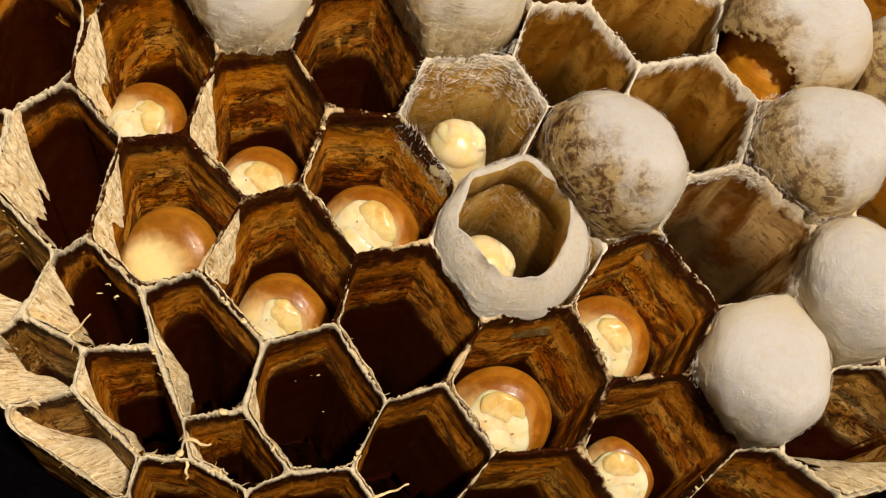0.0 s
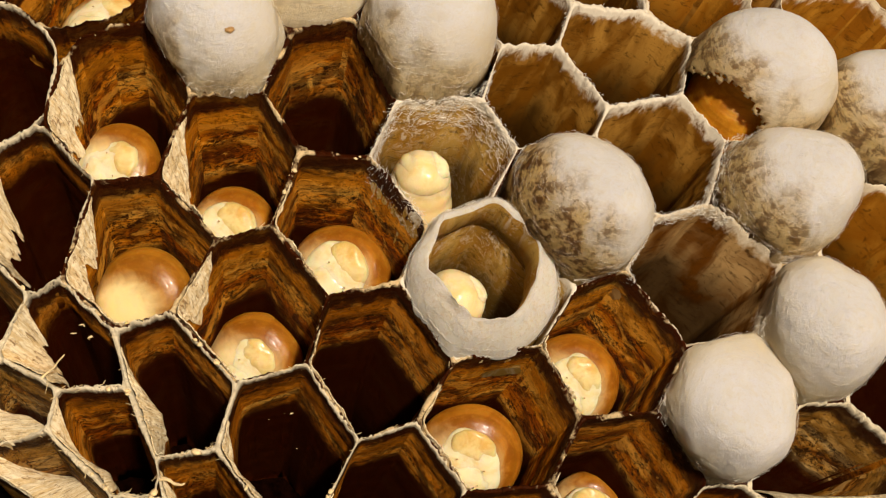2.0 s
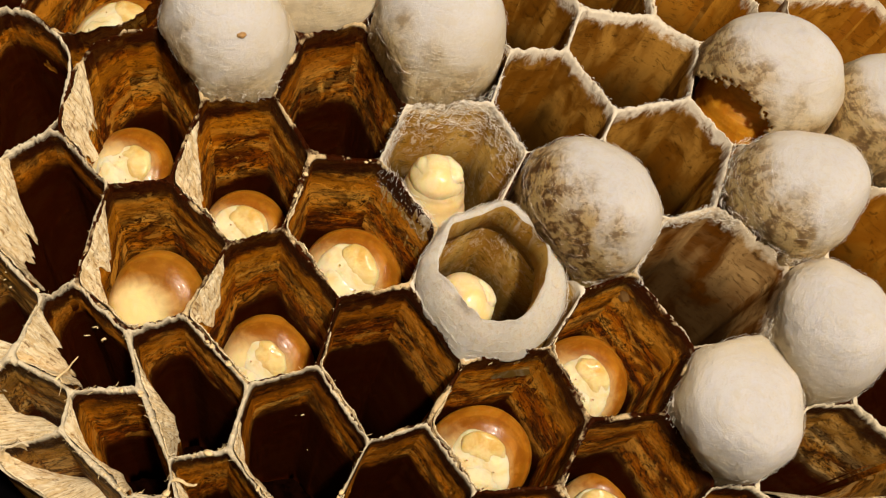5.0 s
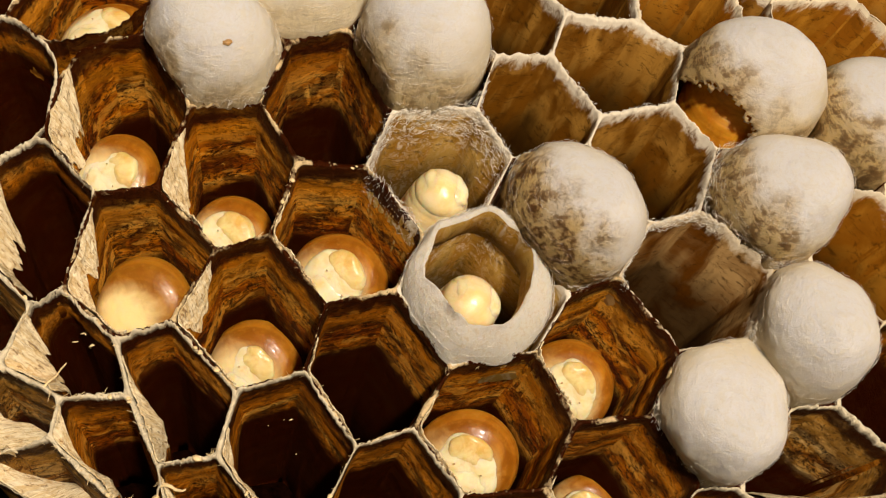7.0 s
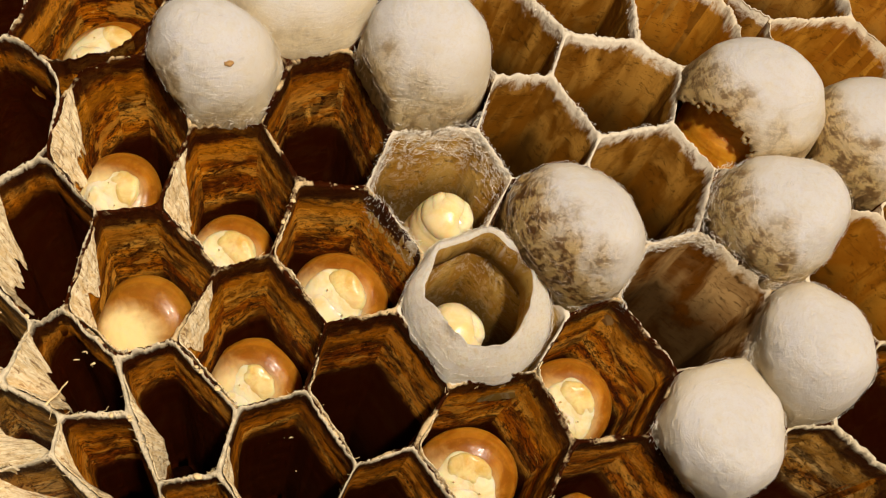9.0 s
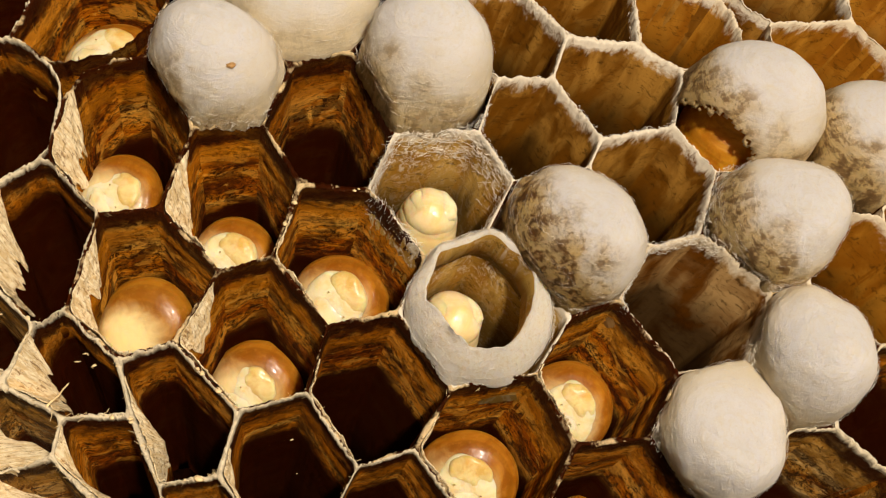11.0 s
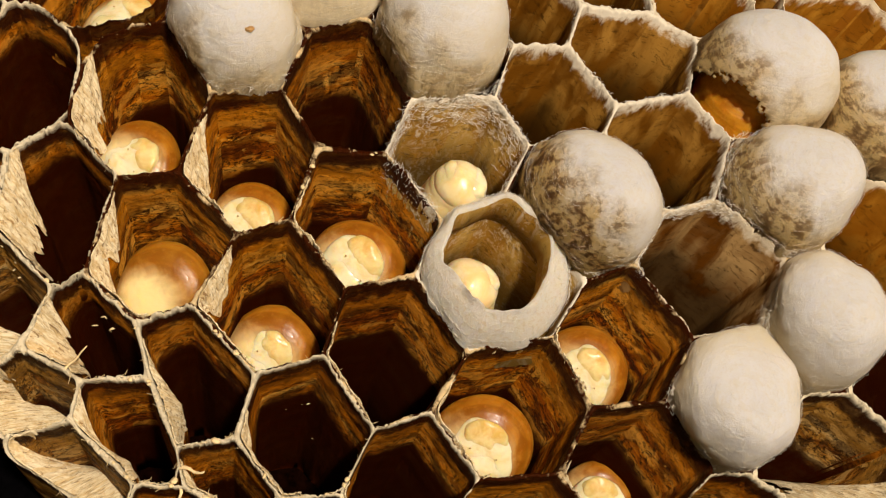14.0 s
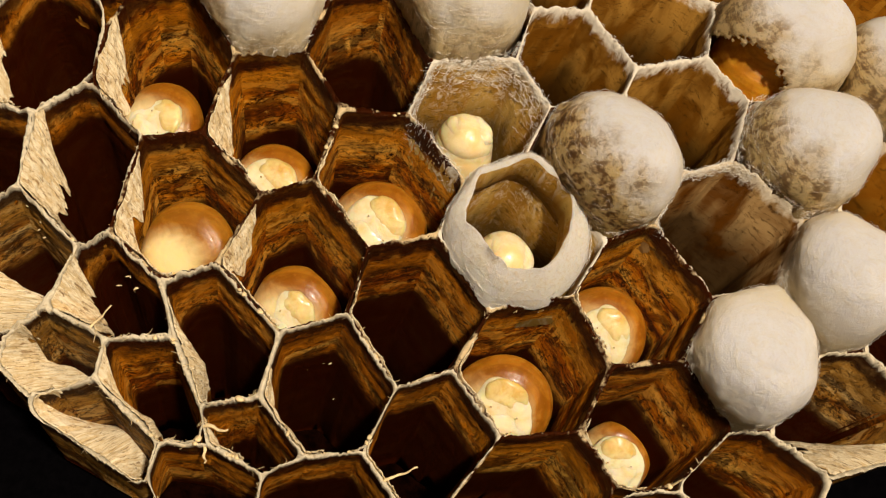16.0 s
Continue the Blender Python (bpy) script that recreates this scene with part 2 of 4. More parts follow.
def silk_material(name, brown, reach_, dirty=0.35, fresh=0.0):
    """Spun cocoon silk, with scraps of brown paper worked in on its left and lower side and towards the cell's edge,
    and shade painted towards its foot.
    """
    n = Nodes(name)
    at = n.place()
    lumps = n.noise(at, 0.55, 4.0, 0.55, 0.4)
    swirl = n.noise(n.sheet(0.6, 3.0, 5.0), 1.0, 5.0, 0.7, 0.8)
    hair = n.noise(at, 3.6, 5.0, 0.8, 1.8)
    speck = n.noise(at, 1.7, 6.0, 0.72, 0.9)
    col = n.mix(n.span(swirl, 0.42, 0.72, 0.0, 0.7), (0.88, 0.845, 0.74) if fresh else (0.90, 0.885, 0.84), (0.86, 0.79, 0.63))
    # Cream towards the foot: the cap's shaded flanks put into the colour.
    foot_shade = n.span(n.math("ADD", n.down(), n.math("MULTIPLY", n.math("SUBTRACT", lumps, 0.5), 2.4)), 1.4, 4.6, 0.0, 0.85 - 0.85 * fresh)
    col = n.mix(foot_shade, col, (0.82, 0.67, 0.40))
    col = n.mix(n.span(hair, 0.50, 0.62, 0.0, 0.25 + 0.4 * fresh), col, (0.74, 0.60, 0.36))
    lean = n.add("VectorMath", Vector=at)
    lean.operation = "DOT_PRODUCT"
    lean.inputs[1].default_value = (-0.80, -0.45, -0.40)
    side = n.math("ADD", lean.outputs["Value"], n.math("MULTIPLY", n.math("SUBTRACT", lumps, 0.5), 5.0))
    amount = n.math("MULTIPLY", n.span(side, reach_ - 1.0, reach_ + 1.5), brown)
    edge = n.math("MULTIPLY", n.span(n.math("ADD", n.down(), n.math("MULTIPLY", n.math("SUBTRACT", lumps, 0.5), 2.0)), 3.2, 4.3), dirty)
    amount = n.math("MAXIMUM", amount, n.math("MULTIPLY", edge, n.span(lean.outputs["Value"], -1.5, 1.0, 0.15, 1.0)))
    mass = n.math("ADD", n.math("MULTIPLY", speck, 0.44), n.math("MULTIPLY", n.noise(n.sheet(1.6, 5.0, 11.0), 1.0, 5.0, 0.75, 0.5), 0.30))
    mass = n.math("ADD", mass, n.math("MULTIPLY", n.noise(at, 0.95, 3.0, 0.6, 0.8), 0.26))
    scraps = n.span(mass, 0.465, 0.56)
    col = n.mix(n.math("MULTIPLY", amount, 0.85), col, (0.58, 0.35, 0.09))
    col = n.mix(n.math("MULTIPLY", amount, scraps), col, (0.10, 0.038, 0.006))
    n.bump(n.math("ADD", n.math("MULTIPLY", swirl, 0.7), n.math("ADD", n.math("MULTIPLY", hair, 0.5), n.math("MULTIPLY", lumps, 1.2))), 0.16, 0.7)
    n.thin(0.28, (0.88, 0.78, 0.58))
    return n.set(Base_Color=col, Roughness=0.6, Specular_IOR_Level=0.3, Subsurface_Weight=0.35, Subsurface_Scale=0.0012, Subsurface_Radius=(1.0, 0.8, 0.5))


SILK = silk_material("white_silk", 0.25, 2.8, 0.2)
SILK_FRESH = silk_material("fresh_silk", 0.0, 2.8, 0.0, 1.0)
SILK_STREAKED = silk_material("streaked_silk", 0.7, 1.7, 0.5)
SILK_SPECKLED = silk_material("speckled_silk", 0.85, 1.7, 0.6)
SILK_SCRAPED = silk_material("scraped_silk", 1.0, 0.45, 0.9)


def larva_material(name, base, deep, rough, weight, lit_front=None, ringed=0.4, spread=2.35):
    n = Nodes(name)
    at = n.place()
    cloud = n.noise(at, 0.9, 4.0, 0.55, 0.5)
    fat = n.noise(at, 3.4, 3.0, 0.6)
    col = n.mix(n.span(cloud, 0.35, 0.68), base, deep)
    flat = n.add("VectorMath", Vector=at)
    flat.operation = "MULTIPLY"
    flat.inputs[1].default_value = (1.0, 1.0, 0.0)
    far = n.add("VectorMath", Vector=flat.outputs[0])
    far.operation = "LENGTH"
    ring = n.noise(n.add("CombineXYZ", X=n.math("MULTIPLY", far.outputs["Value"], 2.4), Y=n.math("MULTIPLY", cloud, 0.7)).outputs[0], 1.0, 2.0, 0.5)
    col = n.mix(n.span(ring, 0.42, 0.62, 0.0, ringed), col, tuple(c * 0.72 for c in deep))
    col = n.mix(n.span(fat, 0.52, 0.70, 0.0, 0.15), col, tuple(min(0.92, c * 1.35 + 0.04) for c in base))
    # Cream patch: head pigment, plus the sunlit lower-left side put into the colour.
    if lit_front:
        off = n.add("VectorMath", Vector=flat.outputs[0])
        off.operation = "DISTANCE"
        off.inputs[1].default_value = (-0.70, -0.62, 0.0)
        front_far = n.math("ADD", off.outputs["Value"], n.math("MULTIPLY", n.math("SUBTRACT", cloud, 0.5), 1.2))
        col = n.mix(n.span(front_far, 0.9, spread, 1.0, 0.0), col, lit_front)
    n.bump(n.math("ADD", cloud, n.math("MULTIPLY", fat, 0.25)), 0.10, 0.5)
    return n.set(Base_Color=col, Roughness=rough, Specular_IOR_Level=0.2, Coat_Weight=0.05, Coat_Roughness=0.06,
                 Subsurface_Weight=weight, Subsurface_Scale=0.0011, Subsurface_Radius=(1.0, 0.55, 0.22))


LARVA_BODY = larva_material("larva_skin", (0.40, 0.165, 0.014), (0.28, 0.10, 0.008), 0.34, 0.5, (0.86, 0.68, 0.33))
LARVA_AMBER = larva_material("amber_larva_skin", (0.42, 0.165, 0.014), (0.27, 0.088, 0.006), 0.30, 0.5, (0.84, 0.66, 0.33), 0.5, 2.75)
LARVA_BROW = larva_material("larva_brow", (0.80, 0.62, 0.29), (0.66, 0.40, 0.11), 0.28, 0.5, None, 0.0)
LARVA_GOLD = larva_material("golden_larva_skin", (0.62, 0.27, 0.02), (0.42, 0.15, 0.008), 0.4, 0.5)
LARVA_PALE = larva_material("pale_larva_skin", (0.88, 0.71, 0.41), (0.82, 0.60, 0.27), 0.26, 0.6, None, 0.0)
LARVA_HEAD = larva_material("larva_head", (0.86, 0.75, 0.48), (0.80, 0.60, 0.28), 0.20, 0.5, None, 0.0)


def plain(name, col, rough, wear=0.25):
    n = Nodes(name)
    spots = n.noise(n.place(), 2.0, 4.0, 0.6)
    c = n.mix(n.span(spots, 0.3, 0.7), tuple(v * (1 - wear) for v in col), tuple(v * (1 + wear) for v in col))
    n.bump(spots, 0.05, 0.4)
    return n.set(Base_Color=c, Roughness=rough, Specular_IOR_Level=0.0 if rough > 0.9 else 0.4)


CHITIN = plain("brown_chitin", (0.42, 0.24, 0.09), 0.3)
FIBRE = plain("pale_fibre", (0.80, 0.61, 0.32), 0.8)
SILK_THREAD = plain("silk_thread", (0.84, 0.80, 0.70), 0.4)
CLOTH = plain("black_cloth", (0.0014, 0.0012, 0.0014), 0.95)
FLOOR_DARK = plain("near_black_floor", (0.004, 0.001, 0.0004), 0.95, 0.6)


# ---- building ----
MM = 0.001


def part(name, bm, material, parent, label=""):
    mesh = bpy.data.meshes.new(name)
    bm.to_mesh(mesh)
    bm.free()
    for m in material if isinstance(material, (list, tuple)) else (material,):
        mesh.materials.append(m)
    mesh.polygons.foreach_set("use_smooth", [True] * len(mesh.polygons))
    ob = new(name, mesh)
    ob.parent = parent
    return tagged(ob, label)


def wave(x, y, z=0.0, k=1.0):
    return noise.noise(Vector((x * k, y * k, z)))


def mouth(x, y):
    """Height in mm of the comb's face over the cloth."""
    y = min(y, 43.0)
    return -29.678 + 0.37265 * x + 2.18331 * y - 0.00342 * x * x - 0.00714 * x * y - 0.02425 * y * y


ALONG = [0.0]
for step in range(700):
    ALONG.append(ALONG[-1] + 0.1 * math.hypot(1.0, max(0.0, 2.18331 - 0.0357 - 0.0485 * step * 0.1)))


def unroll(y):
    """Length along the face, so that cells are regular in its own plane."""
    return float(np.interp(y, np.arange(701) * 0.1, ALONG))


def roll_up(v):
    return float(np.interp(v, ALONG, np.arange(701) * 0.1))


FAN, FAN_RATE, LEANING = (-2.7, 31.0), 0.020, 0.20     # cells spread outwards from here, and lean


def sink(x, y, d):
    """Where a point of the face lies d mm down its cell."""
    k = FAN_RATE * min(d, 9.0)
    return x + (FAN[0] - x) * k, y + (FAN[1] - y) * k - LEANING * min(d, 9.0)


SEEDS = {}


def seed_row(*cells):
    """Cells by name: a seed on the face and its room among its neighbours, fitted to the camera's view."""
    for name, x, y, room in cells:
        SEEDS[name] = (x, y, room)


seed_row(("S", -16.23, 38.63, -0.44), ("A0", -11.82, 45.49, -0.37), ("K1", -4.46, 40.0, -2.41), ("K1b", -0.9, 45.4, 0.3), ("K2", 6.22, 40.31, 2.11), ("e", 10.46, 43.61, -1.19), ("f", 15.56, 47.34, 0.41), ("g", 19.57, 47.12, -0.53), ("h", 29.88, 46.63, -0.28), ("n1", 14.75, 53.93, 0.0))
seed_row(("n2", 21.16, 53.43, 0.0), ("n3", 28.06, 52.1, 0.0), ("n4", 35.67, 51.29, 0.0), ("n5", 37.0, 44.24, 0.0), ("n6", 34.06, 34.69, 0.0), ("n7", 30.2, 26.87, 0.0), ("s1", -20.18, 41.79, 0.0), ("s2", -21.53, 32.27, 0.0), ("s3", -16.83, 46.75, 0.0), ("Y", -17.84, 33.11, 0.42))
seed_row(("R", -13.32, 32.67, -0.76), ("A", -8.13, 37.45, -0.7), ("B", -3.4, 34.65, 1.06), ("C", 1.55, 37.96, 0.19), ("E", 6.46, 35.67, 1.2), ("a", 11.28, 38.84, -1.05), ("b", 15.8, 41.9, 1.71), ("c", 17.64, 36.28, -3.26), ("K5", 22.73, 40.18, 1.81), ("K8", 30.33, 40.25, 0.0))
seed_row(("X", -16.24, 30.09, 0.99), ("F", -7.03, 31.21, 0.6), ("D", 2.4, 32.32, -0.63), ("K3", 12.92, 33.11, 0.11), ("K4", 23.71, 34.76, -0.18), ("r1", 29.2, 31.84, 0.0), ("V", -11.91, 25.29, -0.89), ("Q", -10.27, 27.16, -0.61), ("O", -5.22, 26.34, -0.89), ("G", -1.8, 28.85, 2.04))
seed_row(("H", 4.46, 26.65, -1.16), ("I", 9.44, 29.85, 1.33), ("d", 19.97, 30.15, -0.34), ("K6", 26.21, 28.45, 1.83), ("W", -11.47, 23.24, 1.75), ("T", -9.39, 24.59, 0.59), ("M", -0.24, 24.09, 1.62), ("J", 10.47, 24.4, 2.96), ("K", 15.78, 27.12, 0.11), ("K7", 21.28, 25.62, 0.22))
seed_row(("U", -5.35, 19.67, -0.98), ("P", -2.22, 22.99, -4.55), ("M2", 0.09, 19.32, 0.06), ("N", 6.34, 22.22, -1.76), ("J2", 10.96, 20.32, 0.29), ("L", 16.46, 22.94, -0.98), ("z1", 22.75, 19.85, -0.88), ("z2", 26.72, 23.33, -0.36), ("edge1", -13.13, 21.75, 2.4), ("edge2", -16.1, 22.37, 0.14))
seed_row(("edge3", -9.21, 18.53, -0.32), ("edge4", 29.2, 18.8, 0.0), ("edge5", 26.2, 16.8, 0.0), ("L2", 17.81, 17.46, -0.27))

# corner shifts fitted to the camera's view: a place on the unrolled face, and the shift (mm)
VIEW_SHIFTS = [(-7.3, 50.6, -0.91, -0.06), (2.4, 51.6, -0.54, 0.2), (-5.0, 61.0, -0.37, 0.42), (-7.8, 48.1, 0.49, -0.3), (24.6, 69.2, 0.15, 0.51),
         (-10.5, 47.4, -0.34, 0.53), (-5.6, 44.1, -0.66, 0.43), (-3.7, 45.3, 0.82, -0.82), (-6.0, 42.7, 1.02, -0.8), (-7.5, 41.9, -0.62, 0.82),
         (-7.1, 57.8, 0.38, -0.27), (0.3, 58.3, -0.33, 0.36), (-8.6, 40.6, 0.47, -0.23), (22.6, 42.9, 0.14, -0.44), (3.0, 58.6, 0.26, -0.24)]


def pulled(x, v):
    ax, av = x, v
    for px, pv, dx, dv in VIEW_SHIFTS:
        k = math.exp(-((x - px) ** 2 + (v - pv) ** 2) / 2.0)
        ax, av = ax + k * dx, av + k * dv
    return ax, av


def outline(name):
    """The cell's polygon on the face: the part of it that is nearer to this cell than to any other."""
    cx, cy, room = SEEDS[name]
    cv = unroll(cy)
    poly = [(cx + 4.3 * math.cos(i * math.pi / 8), cv + 4.3 * math.sin(i * math.pi / 8)) for i in range(16)]
    for other, (ox, oy, share) in SEEDS.items():
        ov = unroll(oy)
        if other == name or math.hypot(ox - cx, ov - cv) > 12:
            continue
        nx, nv = ox - cx, ov - cv
        half = 0.5 + 0.5 * (room - share) / (nx * nx + nv * nv)
        mx, mv = cx + half * nx, cv + half * nv
        cut = []
        for (ax, av), (bx, bv) in zip(poly, poly[1:] + poly[:1]):
            da, db = (ax - mx) * nx + (av - mv) * nv, (bx - mx) * nx + (bv - mv) * nv
            if da <= 0:
                cut.append((ax, av))
            if da * db < 0:
                k = da / (da - db)
                cut.append((ax + (bx - ax) * k, av + (bv - av) * k))
        poly = cut
    return [(x, roll_up(v)) for x, v in (pulled(*p) for p in poly)]


def reach(poly, c, angle):
    """Distance from c to the polygon's edge in a direction."""
    dx, dy = math.cos(angle), math.sin(angle)
    best = 99.0
    for (ax, ay), (bx, by) in zip(poly, poly[1:] + poly[:1]):
        ex, ey = bx - ax, by - ay
        det = dx * -ey + ex * dy
        if abs(det) < 1e-9:
            continue
        s = ((ax - c[0]) * -ey + ex * (ay - c[1])) / det
        k = (dx * (ay - c[1]) - dy * (ax - c[0])) / det
        if s > 0 and -1e-6 <= k <= 1 + 1e-6:
            best = min(best, s)
    return best


ROUND = 180
SHAPES = {}


def shape(name):
    """Centre, outer radii and inner radii of a cell round the clock."""
    if name not in SHAPES:
        poly = outline(name)
        c = (sum(p[0] for p in poly) / len(poly), sum(p[1] for p in poly) / len(poly))
        outer = [reach(poly, c, 2 * math.pi * i / ROUND) for i in range(ROUND)]
        soft = [sum(min(outer[(i + j) % ROUND], 9) * w for j, w in zip(range(-3, 4), (1, 3, 5, 6, 5, 3, 1))) / 24 for i in range(ROUND)]
        inner = [min(s, o) - 0.075 - 0.11 * wave(c[0] + s * math.cos(2 * math.pi * i / ROUND), c[1] + s * math.sin(2 * math.pi * i / ROUND), 4.4, 0.5)
                 - 0.035 * wave(c[0] + s * math.cos(2 * math.pi * i / ROUND), c[1] + s * math.sin(2 * math.pi * i / ROUND), 6.4, 3.4) for i, (s, o) in enumerate(zip(soft, outer))]
        SHAPES[name] = (c, outer, inner)
    return SHAPES[name]


def facet_of(name):
    """Round the clock, a number for the wall of the cell that lies there."""
    poly, (c, _, _) = outline(name), shape(name)
    corners = sorted(math.atan2(y - c[1], x - c[0]) % (2 * math.pi) for x, y in poly)
    return [sum(1 for k in corners if k < 2 * math.pi * (i + 0.5) / ROUND) % len(corners) for i in range(ROUND)]


def cell_axis(name):
    """The place of the cell's mouth and the pose of its axis there (mm)."""
    (x, y), _, _ = shape(name)
    out = Vector(((x - FAN[0]) * FAN_RATE, (y - FAN[1]) * FAN_RATE + LEANING, 1.0)).normalized()
    return Vector((x, y, mouth(x, y))), out


def rim(x, y, ragged, lift):
    """Height of the torn paper edge."""
    z = mouth(x, y) + lift + 0.22 * wave(x, y, 1.7, 0.45)
    z += ragged * (0.16 * wave(x, y, 5.1, 1.3) + 0.09 * wave(x, y, 9.3, 3.0) - 0.13 * abs(wave(x, y, 2.3, 8.0)) + 0.14 * wave(x, y, 7.3, 23.0))
    return z


def wall_point(c, r, a, d, flare, side):
    """A point of a cell's wall d mm down; on its flared side the wall slants in under the mouth."""
    go = flare * max(0.0, math.cos(a - radians(side))) * min(d, 4.0) * (1.0 - 0.06 * min(d, 4.0))
    if flare < 0.9:
        r = max(r - go, 0.65)
        return c[0] + r * math.cos(a), c[1] + r * math.sin(a)
    ux, uy = -math.cos(radians(side)), -math.sin(radians(side))
    x, y = r * math.cos(a), r * math.sin(a)
    go = min(go, max(0.0, (2.3 if flare > 2.15 else 1.9) - (x * ux + y * uy)))
    return c[0] + x + ux * go, c[1] + y + uy * go


comb = tagged(new("wasp_comb"), "brown paper comb of open and capped cells on black cloth", "wasp nest")


def comb_cell(name, material, label="", ragged=1.0, lift=0.0, base=0.8, flare=0.0, side=180.0, layers=1.0, floor=None):
    """One paper cell: a hexagonal tube with a torn rim, layered walls and a floor."""
    c, outer, inner = shape(name)
    bm = bmesh.new()
    uv = bm.loops.layers.uv.new("UVMap")
    wall_layer = bm.loops.layers.uv.new("Wall")
    seed = sum(ord(ch) for ch in name) * 1.37
    facets = facet_of(name)
    depths = [0.0, 0.04] + [0.13 * i for i in range(1, 36)] + [4.9, 5.4, 6.0, 7.0, 8.5, 10.0, 12.5, 18.0]
    grid, tops = [], []
    for i in range(ROUND):
        a = 2 * math.pi * i / ROUND
        tops.append((c[0] + outer[i] * math.cos(a), c[1] + outer[i] * math.sin(a)))
    where = {}
    for d in depths:
        ring = []
        for i in range(ROUND):
            a = 2 * math.pi * i / ROUND
            along = i / ROUND * 20.0
            layers_here = layers * max(0.15, 1 - max(0.0, d - 1.2) / 2.2)
            layer = 0.13 * layers_here * noise.noise(Vector((math.cos(a) * 0.8, math.sin(a) * 0.8, d * 1.5 + seed + facets[i] * 0.7)))
            layer += 0.06 * layers_here * noise.noise(Vector((math.cos(a) * 1.1, math.sin(a) * 1.1, d * 3.2 + seed)))
            layer += 0.05 * layers_here * noise.noise(Vector((math.cos(a) * 5.0, math.sin(a) * 5.0, d * 7.5 + seed)))
            r = inner[i] - min(d, 1.0) * layer * 1.1 - 0.05 * min(d, 3.0) / 3 - (0.02 if d > 0.03 else 0.0)
            x, y = wall_point(c, r, a, d, flare, side)
            top = rim(*tops[i], ragged, lift)
            w = min(1.0, d / 0.65)
            top = top * (1 - w) + (mouth(*tops[i]) + lift) * w
            deep = min(d, max(0.4, top - base))
            x, y = sink(x, y, deep)
            v = bm.verts.new((x * MM, y * MM, (top - deep - 0.05) * MM))
            where[v] = (along, deep)
            ring.append(v)
        grid.append(ring)
    hull = []
    for d in (0.07, 0.3, 0.9, 2.0, 4.0, 8.0, 18.0):
        ring = []
        for i in range(ROUND):
            a = 2 * math.pi * i / ROUND
            r = outer[i] + 0.006
            x, y = c[0] + r * math.cos(a), c[1] + r * math.sin(a)
            top = rim(*tops[i], ragged, lift)
            deep = min(d, top - 0.02)
            x, y = sink(x, y, deep)
            v = bm.verts.new((x * MM, y * MM, (top - deep) * MM))
            where[v] = (i / ROUND * 20.0, deep)
            ring.append(v)
        hull.append(ring)

    def skin(upper, lower):
        for i in range(ROUND):
            j = (i + 1) % ROUND
            face = bm.faces.new((upper[i], lower[i], lower[j], upper[j]))
            for loop in face.loops:
                u, w = where[loop.vert]
                loop[uv].uv = (20.0 if j == 0 and u == 0.0 else u, w)
                loop[wall_layer].uv = (facets[i], 0.0)

    for upper, lower in zip(grid, grid[1:]):
        skin(upper, lower)
    crest, apron = [], []
    for i in range(ROUND):
        a = 2 * math.pi * i / ROUND
        top = rim(*tops[i], ragged, lift)
        for ring, r, z in ((crest, outer[i] - 0.015, top), (apron, outer[i] + 0.03, top - 0.02)):
            v = bm.verts.new(((c[0] + r * math.cos(a)) * MM, (c[1] + r * math.sin(a)) * MM, z * MM))
            where[v] = (i / ROUND * 20.0, 0.0)
            ring.append(v)
    skin(crest, grid[0])
    skin(apron, crest)
    for upper, lower in zip(hull, hull[1:]):
        skin(lower, upper)
    # floor disc, near-black unless another material is given
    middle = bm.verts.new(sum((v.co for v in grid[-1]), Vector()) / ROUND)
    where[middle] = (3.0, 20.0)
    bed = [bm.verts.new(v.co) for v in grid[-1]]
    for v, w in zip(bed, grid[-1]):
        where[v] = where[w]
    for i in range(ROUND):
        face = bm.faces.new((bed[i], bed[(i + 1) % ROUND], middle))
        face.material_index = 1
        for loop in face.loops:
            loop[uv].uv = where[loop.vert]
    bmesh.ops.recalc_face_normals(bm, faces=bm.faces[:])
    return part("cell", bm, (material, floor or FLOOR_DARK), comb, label)


